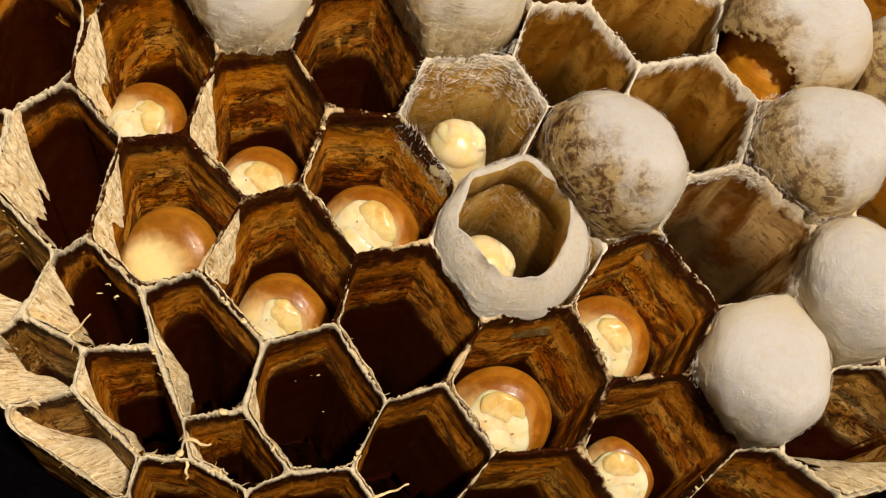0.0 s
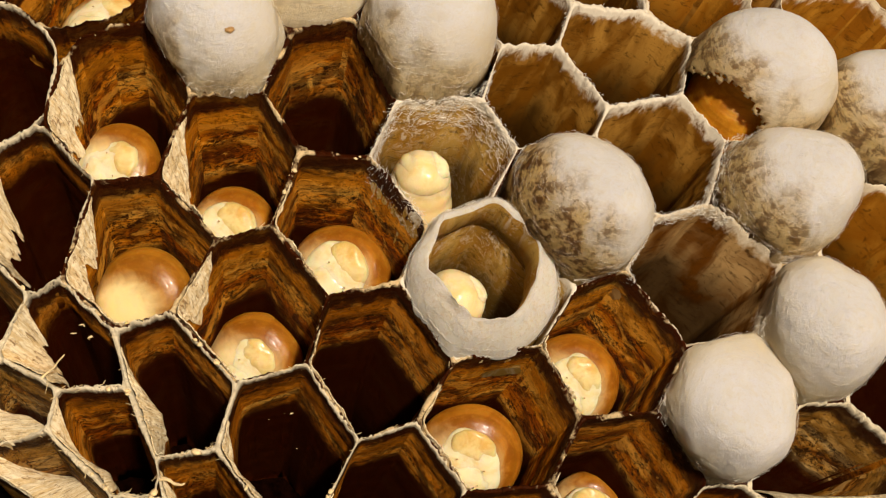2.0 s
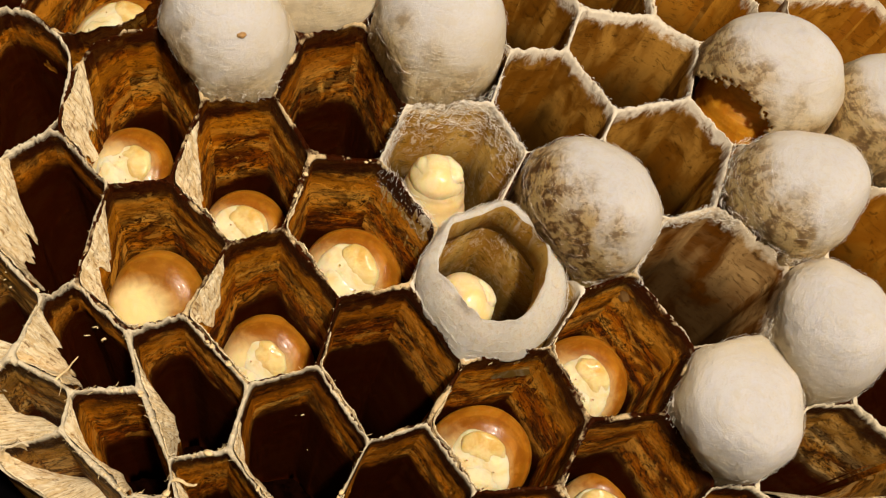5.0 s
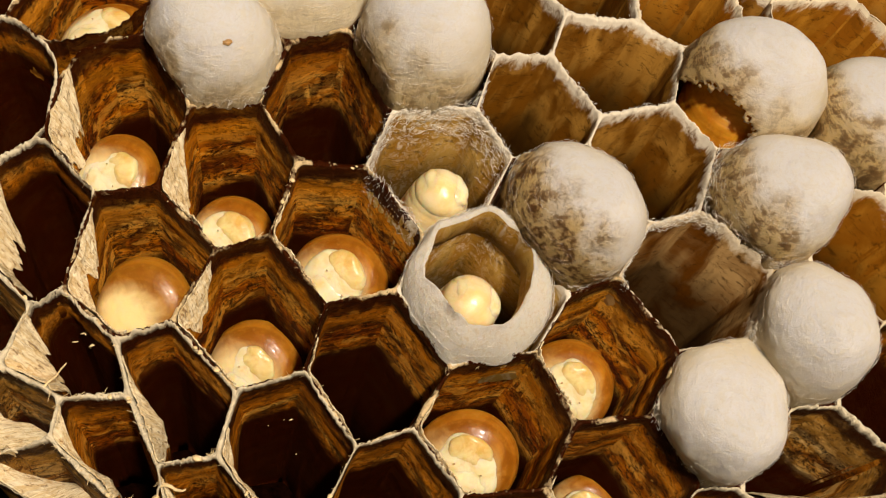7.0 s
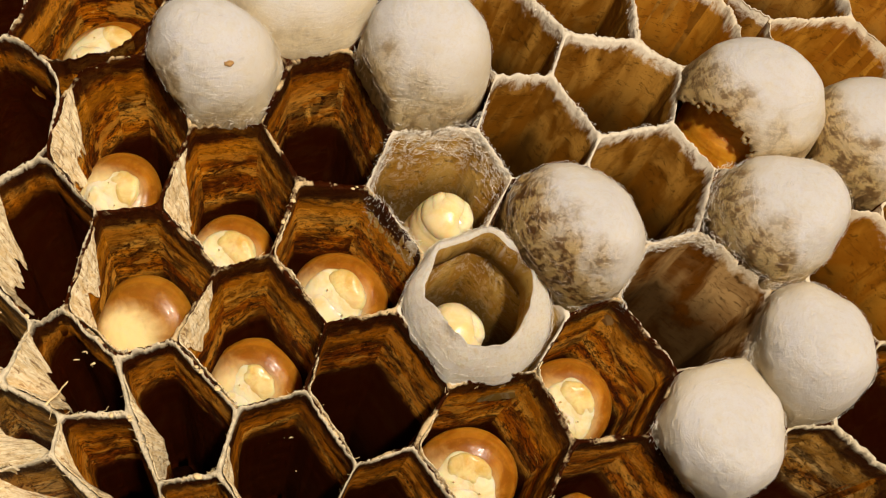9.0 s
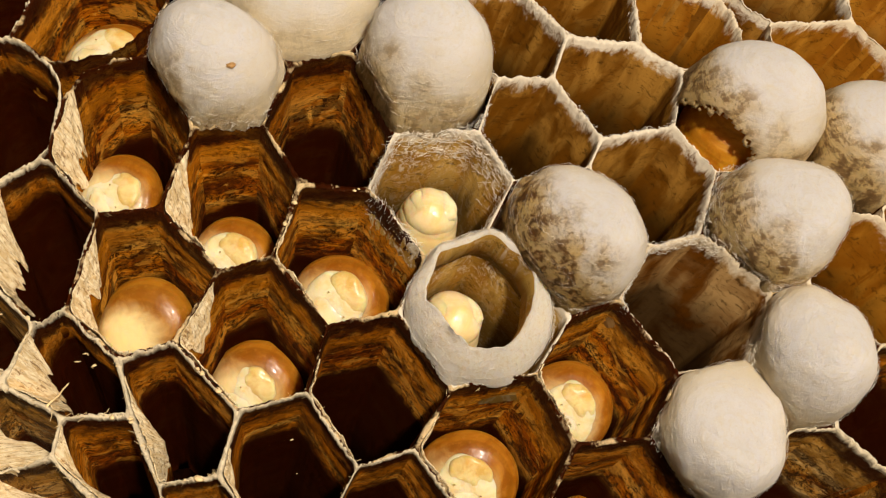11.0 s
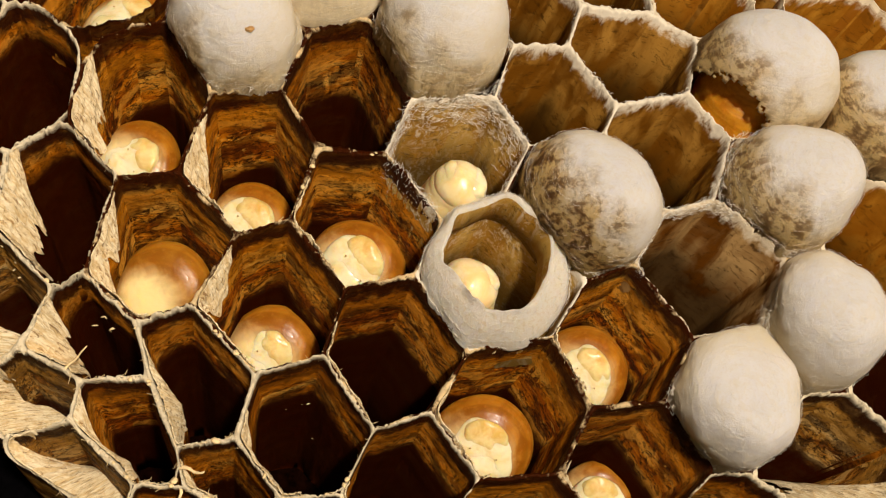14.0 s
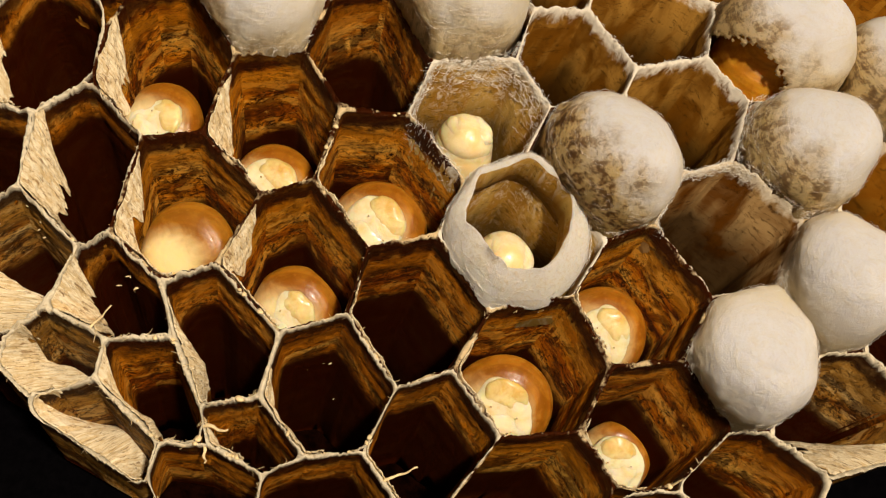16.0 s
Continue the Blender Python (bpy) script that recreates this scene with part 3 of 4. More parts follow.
def torn_lining(cell, name, side, half, deep, flare, seed):
    """A ragged layer of pale paper on the sun-facing side of a cell's wall, with the sunlight painted into its colour.
    """
    c, outer, inner = shape(name)
    bm = bmesh.new()
    uv = bm.loops.layers.uv.new("UVMap")
    across, downs = 64, 44
    grid = []
    for k in range(downs + 1):
        row = []
        for i in range(across + 1):
            s = i / across * 2 - 1
            a = radians(side + s * half)
            spot = a / (2 * math.pi) * ROUND
            lo = int(math.floor(spot))
            w = spot - lo
            ri, ro = (q[lo % ROUND] * (1 - w) + q[(lo + 1) % ROUND] * w for q in (inner, outer))
            ragged = 0.7 * wave(s * 2.0, seed, 0.3) + 0.35 * wave(s * 7.0, seed, 1.3) + 0.18 * wave(s * 19.0, seed, 2.3)
            d = (k / downs) ** 1.2 * deep * max(0.10, (1 - abs(s) ** 4) * (1 + ragged))
            tx, ty = c[0] + ro * math.cos(a), c[1] + ro * math.sin(a)
            top = rim(tx, ty, 1.0, 0.0) + 0.03
            w = min(1.0, d / 0.65)
            top = top * (1 - w) + (mouth(tx, ty) + 0.03) * w
            d = min(d, max(0.3, top - 1.0))
            r = ri - 0.11 - 0.10 * noise.noise(Vector((s * 4, d * 2.0, seed))) - 0.07 * noise.noise(Vector((s * 11, d * 5, seed)))
            x, y = sink(*wall_point(c, r - 0.05 * min(d, 3.0) / 3, a, d, flare, side), d)
            v = bm.verts.new((x * MM, y * MM, (top - d + (0.16 * min(d, 1.0) if flare > 0.9 else 0.0)) * MM))
            row.append((v, (a * 3.0, d)))
        grid.append(row)
    for hi, lo in zip(grid, grid[1:]):
        for i in range(across):
            quad = (hi[i], lo[i], lo[i + 1], hi[i + 1])
            face = bm.faces.new([q[0] for q in quad])
            for loop, q in zip(face.loops, quad):
                loop[uv].uv = q[1]
    ob = part("torn_lining", bm, LINING, cell, "ragged pale paper with the wall's sunlight painted in")
    shell = ob.modifiers.new("thickness", "SOLIDIFY")
    shell.thickness, shell.offset = 0.00006, 0.0
    return ob


def frayed_edge(cell, name, count, seed, long=0.45):
    """Loose fibres standing off the torn rim."""
    rng = random.Random(seed)
    c, outer, inner = shape(name)
    bm = bmesh.new()
    for _ in range(count):
        a = rng.random() * 2 * math.pi
        i = int(a / (2 * math.pi) * ROUND) % ROUND
        r = inner[i] + rng.random() * (outer[i] - inner[i])
        x, y = c[0] + r * math.cos(a), c[1] + r * math.sin(a)
        p = Vector((x, y, rim(x, y, 1.0, 0.0) - 0.06))
        onward = rng.choice((-1, 1))
        way = Vector((-math.sin(a) * onward - math.cos(a) * rng.uniform(-0.15, 0.25), math.cos(a) * onward - math.sin(a) * rng.uniform(-0.15, 0.25), rng.uniform(-0.15, 0.25))).normalized()
        size, thick = long * rng.uniform(0.25, 1.0) ** 1.5, rng.uniform(0.012, 0.032)
        curl = Vector((rng.uniform(-1, 1), rng.uniform(-1, 1), rng.uniform(-1, 1))) * 0.9
        side = way.orthogonal().normalized()
        last = None
        for k in range(5):
            t = k / 4
            q = p + way * size * t + curl * size * t * t
            th = thick * (1 - 0.45 * t)
            ring = [bm.verts.new((q + (side * math.cos(w) + way.cross(side) * math.sin(w)) * th) * MM) for w in (0, 2.09, 4.19)]
            if last:
                for m in range(3):
                    bm.faces.new((last[m], last[(m + 1) % 3], ring[(m + 1) % 3], ring[m]))
            last = ring
    return tagged(part("fraying", bm, FIBRE, cell, "loose pale fibres along the rim"), kind="stuff")


def silk_threads(cell, name, count, seed, arc, long=1.0, inward=1.0, rise=0.3, lift=0.0, shrink=0.0):
    """Loose loops of spun silk over a rim and the wall below it."""
    rng = random.Random(seed)
    c, outer, inner = shape(name)
    bm = bmesh.new()
    for _ in range(count):
        a = radians(rng.uniform(*arc))
        i = int(a / (2 * math.pi) * ROUND) % ROUND
        down = inward * rng.random() ** 2
        r = (inner[i] - 0.05 if down > 0.25 else rng.uniform(inner[i] - 0.05, outer[i])) - shrink * rng.uniform(0.5, 1.5)
        tx, ty = c[0] + outer[i] * math.cos(a), c[1] + outer[i] * math.sin(a)
        x, y = sink(c[0] + r * math.cos(a), c[1] + r * math.sin(a), down)
        p = Vector((x, y, rim(tx, ty, 1.0, 0.0) - down + lift))
        out = Vector((-math.cos(a), -math.sin(a), rise)).normalized()
        way = (Vector((-math.sin(a), math.cos(a), 0)) * rng.choice((-1, 1)) + Vector((rng.uniform(-0.7, 0.7), rng.uniform(-0.7, 0.7), rng.uniform(-0.6, 0.6)))).normalized()
        side = way.orthogonal().normalized()
        size, thick, bow, key = long * rng.uniform(0.3, 1.0), rng.uniform(0.004, 0.013), rng.uniform(0.02, 0.12), rng.uniform(0, 90)
        last = None
        for k in range(8):
            t = k / 7
            q = p + way * size * (t - 0.5) + out * (bow * math.sin(math.pi * t)) + side * 0.18 * size * noise.noise(Vector((t * 3.5, key, 0)))
            ring = [bm.verts.new((q + (side * math.cos(w) + way.cross(side) * math.sin(w)) * thick) * MM) for w in (0, 2.09, 4.19)]
            if last:
                for m in range(3):
                    bm.faces.new((last[m], last[(m + 1) % 3], ring[(m + 1) % 3], ring[m]))
            last = ring
    return tagged(part("loose_silk", bm, SILK_THREAD, cell, "loose loops of white silk"), kind="stuff")


def crumbs(cell, name, count, seed, low, high, size, arc=(0, 360)):
    """Loose flakes stuck to a cell: each its own small lump."""
    rng = random.Random(seed)
    c, outer, inner = shape(name)
    for _ in range(count):
        a = radians(rng.uniform(*arc))
        i = int(a / (2 * math.pi) * ROUND) % ROUND
        d = rng.uniform(low, high)
        r = inner[i] - 0.06 if d > 0.15 else (inner[i] + outer[i]) / 2
        tx, ty = c[0] + outer[i] * math.cos(a), c[1] + outer[i] * math.sin(a)
        x, y = sink(c[0] + r * math.cos(a), c[1] + r * math.sin(a), d)
        k = size * rng.uniform(0.4, 1.0)
        bm = ball(k * (rng.uniform(0.8, 1.8) if d < 0.15 else rng.uniform(1.2, 4.0)), k, k * 0.7, (0, 0, 0), 0.5, rng.uniform(0, 50), rng.uniform(0, 3), 9, 6)
        ob = part("flake", bm, FIBRE, cell, "small pale flake")
        ob.location = Vector((x, y, rim(tx, ty, 1.0, 0.0) - d + 0.02)) * MM


def strand(cell, name, angle, length, thick, rise, seed):
    """One long torn strip of paper hanging off the rim."""
    c, outer, inner = shape(name)
    a = radians(angle)
    i = int(a / (2 * math.pi) * ROUND) % ROUND
    x, y = c[0] + outer[i] * math.cos(a), c[1] + outer[i] * math.sin(a)
    p = Vector((x, y, rim(x, y, 1.0, 0.0) - 0.1))
    way = Vector((-math.cos(a), -math.sin(a), rise)).normalized()
    side = way.cross(Vector((0, 0, 1))).normalized()
    bm = bmesh.new()
    last = None
    for k in range(13):
        t = k / 12
        q = p + way * length * t + side * 0.18 * noise.noise(Vector((t * 3, seed, 0))) + Vector((0, 0, 0.25 * noise.noise(Vector((t * 2.5, seed, 5)))))
        w = thick * (1 - 0.5 * t) * (1 + 0.5 * noise.noise(Vector((t * 9, seed, 9))))
        ring = [bm.verts.new((q + side * w * math.cos(u) + way.cross(side) * w * 0.55 * math.sin(u)) * MM) for u in (0, 1.05, 2.1, 3.14, 4.19, 5.24)]
        if last:
            for m in range(6):
                bm.faces.new((last[m], last[(m + 1) % 6], ring[(m + 1) % 6], ring[m]))
        last = ring
    bm.faces.new(last)
    return part("torn_strip", bm, FIBRE, cell, "torn pale strip of paper")


def cap_fuzz(cell, name, rings, count=230):
    """Loose threads round a cap, most of them near its foot."""
    rng = random.Random(name + "fuzz")
    bm = bmesh.new()
    heart = sum((p for p in rings[0]), Vector()) / ROUND
    for _ in range(count):
        k, i = rng.random() ** 1.6 * (len(rings) - min(6, len(rings) // 3)) + 0.5, rng.randrange(ROUND)
        steps, rise, drift, thick = rng.randrange(4, 13), rng.uniform(0.01, 0.10), rng.uniform(-0.5, 0.5), rng.uniform(0.003, 0.007)
        last = None
        for m in range(steps):
            t = m / (steps - 1)
            row = rings[max(0, min(len(rings) - 1, int(k + drift * m)))]
            p = row[(i + m) % ROUND]
            out = (p - heart).normalized()
            q = p + out * (rise * math.sin(math.pi * t) ** 0.8 + 0.02 + 0.05 * rng.uniform(-1, 1))
            side = Vector((0, 0, 1)).cross(out).normalized()
            up = out.cross(side)
            ring = [bm.verts.new((q + (up * math.cos(w) + out * math.sin(w)) * thick) * MM) for w in (0, 2.09, 4.19)]
            if last:
                for w in range(3):
                    bm.faces.new((last[w], last[(w + 1) % 3], ring[(w + 1) % 3], ring[w]))
            last = ring
    return tagged(part("silk_fuzz", bm, SILK_THREAD, cell, "loose silk threads on the cap"), kind="stuff")


def silk_cap(cell, name, material, label, height=1.0, sharp=2.3, lift=0.0, hole=None, swell=0.04, along=0.25):
    """A spun dome over a cell, rising between the comb's face and the cell's axis. hole: direction, elevation and width in degrees of a gnawed opening."""
    c, outer, soft = shape(name)
    top, out = cell_axis(name)
    out = (out * along + face_way(name) * (1 - along)).normalized()
    mean = sum(min(o, 3.6) for o in outer) / ROUND
    wide = [sum(min(outer[(i + j) % ROUND], 4.2) for j in range(-22, 23)) / 45 for i in range(ROUND)]
    bm = bmesh.new()
    uv = bm.loops.layers.uv.new("UVMap")
    rings = 44
    seed = sum(ord(ch) for ch in name) * 0.77
    where, grid = {}, []
    for k in range(rings + 1):
        e = max(0, k - 1) / (rings - 1)    # 0 at the rim, 1 at the crown
        ang = e * math.pi / 2
        rr = max(math.cos(ang), 0.0) ** (2 / sharp)
        hh = math.sin(ang) ** (2 / sharp) * mean * height
        ring = []
        for i in range(ROUND if k < rings else 1):
            a = 2 * math.pi * i / ROUND
            fade = max(0.0, 1 - e * (4.0 if sharp > 2.3 else 7.0)) ** 1.5
            edge = (min(outer[i], wide[i] * 1.06, 4.4) - 0.04) * fade + wide[i] * (1 - fade)
            r = edge * rr * (1 + swell * math.sin(ang * 2))
            lump = 0.16 * noise.noise(Vector((math.cos(a) * rr * 1.5, math.sin(a) * rr * 1.5, hh * 0.8 + seed)))
            lump += 0.05 * noise.noise(Vector((math.cos(a) * rr * 5, math.sin(a) * rr * 5, hh * 2 + seed)))
            r += lump * rr
            x, y = c[0] + r * math.cos(a), c[1] + r * math.sin(a)
            z0 = mouth(x, y) * (1 - e) + mouth(*c) * e
            h = hh + lump * (1 - rr)
            if k:
                p = Vector((x, y, z0 + lift + 0.14 * (1 - e) ** 4)) + out * h
            else:
                r = outer[i] - 0.06 if outer[i] < 4.2 else 4.2
                x, y = c[0] + r * math.cos(a), c[1] + r * math.sin(a)
                p = Vector((*sink(x, y, 1.2), mouth(x, y) - 1.2))
            v = bm.verts.new(p * MM)
            where[v] = (i / ROUND * 18.0, (1 - e) * mean * 1.5)
            ring.append(v)
        grid.append(ring)

    def gone(face):
        if not hole:
            return False
        m = face.calc_center_median() / MM - Vector((top.x, top.y, top.z))
        way = Vector((math.cos(radians(hole[0])) * math.cos(radians(hole[1])), math.sin(radians(hole[0])) * math.cos(radians(hole[1])), math.sin(radians(hole[1]))))
        ragged = 5 * noise.noise(m * 1.6) + 7 * noise.noise(m * 5.0)
        return math.degrees(m.angle(way)) + ragged < hole[2]

    for k in range(rings):
        for i in range(ROUND):
            j = (i + 1) % ROUND
            if k < rings - 1:
                face = bm.faces.new((grid[k][i], grid[k][j], grid[k + 1][j], grid[k + 1][i]))
            else:
                face = bm.faces.new((grid[k][i], grid[k][j], grid[k + 1][0]))
            for loop in face.loops:
                u, w = where[loop.vert]
                loop[uv].uv = (18.0 if j == 0 and u == 0.0 else u, w)
    if hole:
        bmesh.ops.delete(bm, geom=[f for f in bm.faces if gone(f)], context="FACES")
    bmesh.ops.recalc_face_normals(bm, faces=bm.faces[:])
    if not hole:
        cap_fuzz(cell, name, [[v.co / MM for v in ring] for ring in grid[1:-1]])
    middle = (top + out * mean * height * 0.4) * MM
    bmesh.ops.translate(bm, verts=bm.verts[:], vec=-middle)
    ob = part("silk_cap", bm, material, cell, label)
    ob.location = middle
    shell = ob.modifiers.new("thickness", "SOLIDIFY")
    shell.thickness, shell.offset = 0.00012, -1.0
    return ob


def silk_collar(cell, name, material, label, height, lean=0.0):
    """A half-spun cocoon: a rounded open tube of silk standing on the rim."""
    c, outer, inner = shape(name)
    top, out = cell_axis(name)
    mean = sum(min(o, 3.6) for o in outer) / ROUND
    wide = [sum(min(outer[(i + j) % ROUND], 4.2) for j in range(-12, 13)) / 25 for i in range(ROUND)]
    bm = bmesh.new()
    uv = bm.loops.layers.uv.new("UVMap")
    profile = [(1.0, -0.35), (1.01, 0.0), (1.01, 0.30), (0.98, 0.58), (0.92, 0.82), (0.86, 0.97), (0.825, 1.0), (0.79, 0.93), (0.77, 0.55), (0.77, 0.0), (0.80, -0.5), (0.83, -1.0), (0.85, -1.5), (0.85, -2.0)]
    where, grid = {}, []
    for k, (rr, hh) in enumerate(profile):
        ring = []
        for i in range(ROUND):
            a = 2 * math.pi * i / ROUND
            round_ = min(1.0, max(0.0, (k - 1) / 4.0))
            thick = 1.0 - (0.17 * max(0.0, math.cos(a - radians(228))) - 0.07) * min(1.0, max(0.0, (1.0 - rr) / 0.14)) if k > 4 else 1.0
            r = (wide[i] * 0.99 * (1 - round_) + min(mean, outer[i] * 0.97) * round_) * rr * thick
            lump = 0.16 * noise.noise(Vector((math.cos(a) * 2, math.sin(a) * 2, k * 0.35))) + 0.05 * noise.noise(Vector((math.cos(a) * 7, math.sin(a) * 7, k * 0.9)))
            if k > 8:
                s = min(1.0, -hh / 2.0)
                r, lump = r * (1 - s) + (inner[i] + 0.08) * s, lump * (1 - s)
            x, y = c[0] + (r + lump) * math.cos(a), c[1] + (r + lump) * math.sin(a)
            tall = height * (1.0 + lean * math.cos(a - radians(115)) + 0.12 * wave(math.cos(a), math.sin(a), 3.0, 1.8) + 0.06 * wave(math.cos(a), math.sin(a), 8.0, 5.5))
            p = Vector((x, y, mouth(x, y))) + out * (hh * tall if hh > 0 else hh)
            v = bm.verts.new(p * MM)
            where[v] = (i / ROUND * 18.0, k * 0.3)
            ring.append(v)
        grid.append(ring)
    for upper, lower in zip(grid, grid[1:]):
        for i in range(ROUND):
            j = (i + 1) % ROUND
            face = bm.faces.new((upper[i], upper[j], lower[j], lower[i]))
            face.material_index = 1 if upper is grid[7] or grid.index(upper) > 7 else 0
            for loop in face.loops:
                u, w = where[loop.vert]
                loop[uv].uv = (18.0 if j == 0 and u == 0.0 else u, w)
    cap_fuzz(cell, name, [[v.co / MM for v in ring] for ring in grid[1:8]], 420)
    bmesh.ops.recalc_face_normals(bm, faces=bm.faces[:])
    return part("silk_collar", bm, (material, FILM_WHITE), cell, label)


# ---- larvae ----
def turned(profile, count=40, lumps=0.0, seed=0.0, bend=0.0):
    """A body of revolution from (radius, height) pairs in mm, softly dented; bend leans it over to +x as it rises."""
    bm = bmesh.new()
    rings = []
    h0 = profile[0][1]
    for r, h in profile:
        ring = []
        for i in range(count):
            a = 2 * math.pi * i / count
            k = r * (1 + lumps * noise.noise(Vector((math.cos(a) * 1.2, math.sin(a) * 1.2, h * 0.9 + seed))))
            ring.append(bm.verts.new(((k * math.cos(a) + bend * (h - h0) ** 2) * MM, k * math.sin(a) * MM, h * MM)))
        rings.append(ring)
    for lo, hi in zip(rings, rings[1:]):
        for i in range(count):
            j = (i + 1) % count
            bm.faces.new((lo[i], lo[j], hi[j], hi[i]))
    bm.faces.new(rings[-1])
    bm.faces.new(list(reversed(rings[0])))
    return bm


def ball(rx, ry, rz, at=(0, 0, 0), lumps=0.0, seed=0.0, turn=0.0, u=20, v=14, crease=0.0):
    bm = bmesh.new()
    bmesh.ops.create_uvsphere(bm, u_segments=u, v_segments=v, radius=1.0)
    spin = Matrix.Rotation(turn, 3, "Z")
    for vert in bm.verts:
        k = 1 + lumps * noise.noise(vert.co * 1.8 + Vector((seed, 0, 0)))
        if crease:
            k -= crease * math.exp(-(noise.noise(vert.co * 1.5 + Vector((0, seed * 1.7, 3))) * 7) ** 2)
        p = spin @ Vector((vert.co.x * rx * k, vert.co.y * ry * k, vert.co.z * rz * k))
        vert.co = (p + Vector(at)) * MM
    return bm


def folds(rows, dip=0.10):
    """A domed profile with soft folds: (radius, height) of each ring's swell, from below."""
    out = []
    for (r0, h0), (r1, h1) in zip(rows, rows[1:]):
        for k in range(6):
            s = k / 6
            swell = math.sin(math.pi * s) ** 0.7 * dip
            out.append((r0 + (r1 - r0) * s + swell - dip * 0.5, h0 + (h1 - h0) * s + swell * 0.6))
    return out + [(max(0.1, rows[-1][0]), rows[-1][1])]


def larva_parts(larva, wide, high, seed, head, toward, skin, head_size, axis):
    """A smooth ringed dome, wide by high, over a body that follows the cell's axis, and on it a head of soft lobes with jaws and spots.
    head: its distance from the middle and its height; toward: the chin's direction."""
    dome = [(2.2, -1.1), (2.36, -0.8), (2.45, -0.5), (2.47, -0.2), (2.40, 0.25), (2.14, 0.62), (1.70, 0.90), (1.10, 1.08), (0.5, 1.12)]
    bm = turned(folds(dome, 0.035), 64, 0.02, seed)
    for v in bm.verts:
        if v.co.z < 0:
            v.co += Vector((axis.x / axis.z, axis.y / axis.z, 0)) * v.co.z
    bmesh.ops.scale(bm, vec=(wide / 2.5, high / 2.5, (wide + high) / 5.0), verts=bm.verts[:])
    part("body", bm, skin, larva)
    if not head_size:
        return
    s = (wide + high) / 5.0 * head_size
    turn = Matrix.Rotation(radians(toward), 4, "Z")
    seat = turn @ Vector((head[0] * s, 0, 0))
    seat.z = (head[1] + 0.10) * s

    def lobe(name, rx, ry, rz, x, y, z, mat, parent, label="", spin=0.0, lumps=0.06, crease=0.0):
        fine = (56, 36) if crease else (24, 16)
        bm = ball(rx * s, ry * s, rz * s, (0, 0, 0), lumps, seed + x + y, spin, *fine, crease)
        bmesh.ops.translate(bm, verts=bm.verts[:], vec=Vector((x, y, z)) * s * MM)
        bmesh.ops.transform(bm, matrix=Matrix.Translation(seat * MM) @ turn @ pose(0, 0, 0, 0, 18 * head[0], 0), verts=bm.verts[:])
        return part(name, bm, mat, parent, label)

    top = lobe("head", 1.82, 1.52, 0.50, 0.05, 0, 0, LARVA_HEAD, larva, "cream head of soft lobes", 0.5, 0.08, 0.015)
    lobe("face", 0.86, 1.06, 0.30, 0.46, 0.08, 0.26, LARVA_HEAD, top, "", 0.25, 0.14, 0.04)
    lobe("brow", 1.02, 1.16, 0.34, -0.72, -0.15, 0.13, LARVA_BROW, top, "golden rounded brow", -0.2, 0.10, 0.02)
    for side in (-1, 1):
        lobe("mandible", 0.035, 0.15, 0.03, 0.90, side * 0.36, 0.56, CHITIN, top, "small brown jaw", side * 0.5)
        lobe("eye_spot", 0.035, 0.05, 0.03, -0.30, side * 0.66, 0.60, CHITIN, top, "faint brown spot")


def upright(out):
    """A turn whose z is out and whose x stays level along the world's x."""
    x = (Vector((1, 0, 0)) - out * out.x).normalized()
    return Matrix((x, out.cross(x), out)).transposed().to_4x4()


def face_way(name):
    """The way the comb's face looks at a cell."""
    (x, y), _, _ = shape(name)
    return Vector(((mouth(x - 1, y) - mouth(x + 1, y)) / 2, (mouth(x, y - 1) - mouth(x, y + 1)) / 2, 1.0)).normalized()


def cell_pose(name, depth, spin=0.0, dx=0.0, dy=0.0):
    """The pose in a cell, depth mm down its axis, z out of the mouth."""
    top, out = cell_axis(name)
    x, y = sink(top.x, top.y, depth)
    turn = upright(face_way(name))
    return Matrix.Translation(Vector((x + dx, y + dy, top.z - depth)) * MM) @ turn @ pose(0, 0, 0, 0, 0, spin)


def larva(name, label, depth, fill=1.0, toward=225.0, head=(0.75, 1.15), dx=0.0, dy=0.0, skin=None, head_size=1.0):
    """A larva that fills its cell, its widest ring depth mm down."""
    ob = tagged(new("wasp_larva"), label, "larva", "larvae in the comb")
    ob.matrix_world = cell_pose(name, depth, 0.0, dx, dy)
    _, _, inner = shape(name)
    q, narrow, slope = ROUND // 4, 1 - FAN_RATE * depth, 1 / face_way(name).z
    wide = 0.86 * (inner[0] + inner[2 * q]) / 2 * narrow * fill
    high = 0.95 * (inner[q] + inner[3 * q]) / 2 * slope * narrow * fill
    both = (wide + high) / 2
    axis = upright(face_way(name)).inverted() @ cell_axis(name)[1]
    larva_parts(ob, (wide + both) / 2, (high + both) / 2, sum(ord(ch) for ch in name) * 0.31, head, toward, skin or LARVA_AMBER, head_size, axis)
    return ob


# ---- the cloth ----
bm = bmesh.new()
bmesh.ops.create_grid(bm, x_segments=60, y_segments=60, size=0.6)
for v in bm.verts:
    v.co.z = 0.0004 * (noise.noise(v.co * 14.0) - 1.0)
tagged(part("ground", bm, CLOTH, None), "black cloth under the comb", kind="structure")

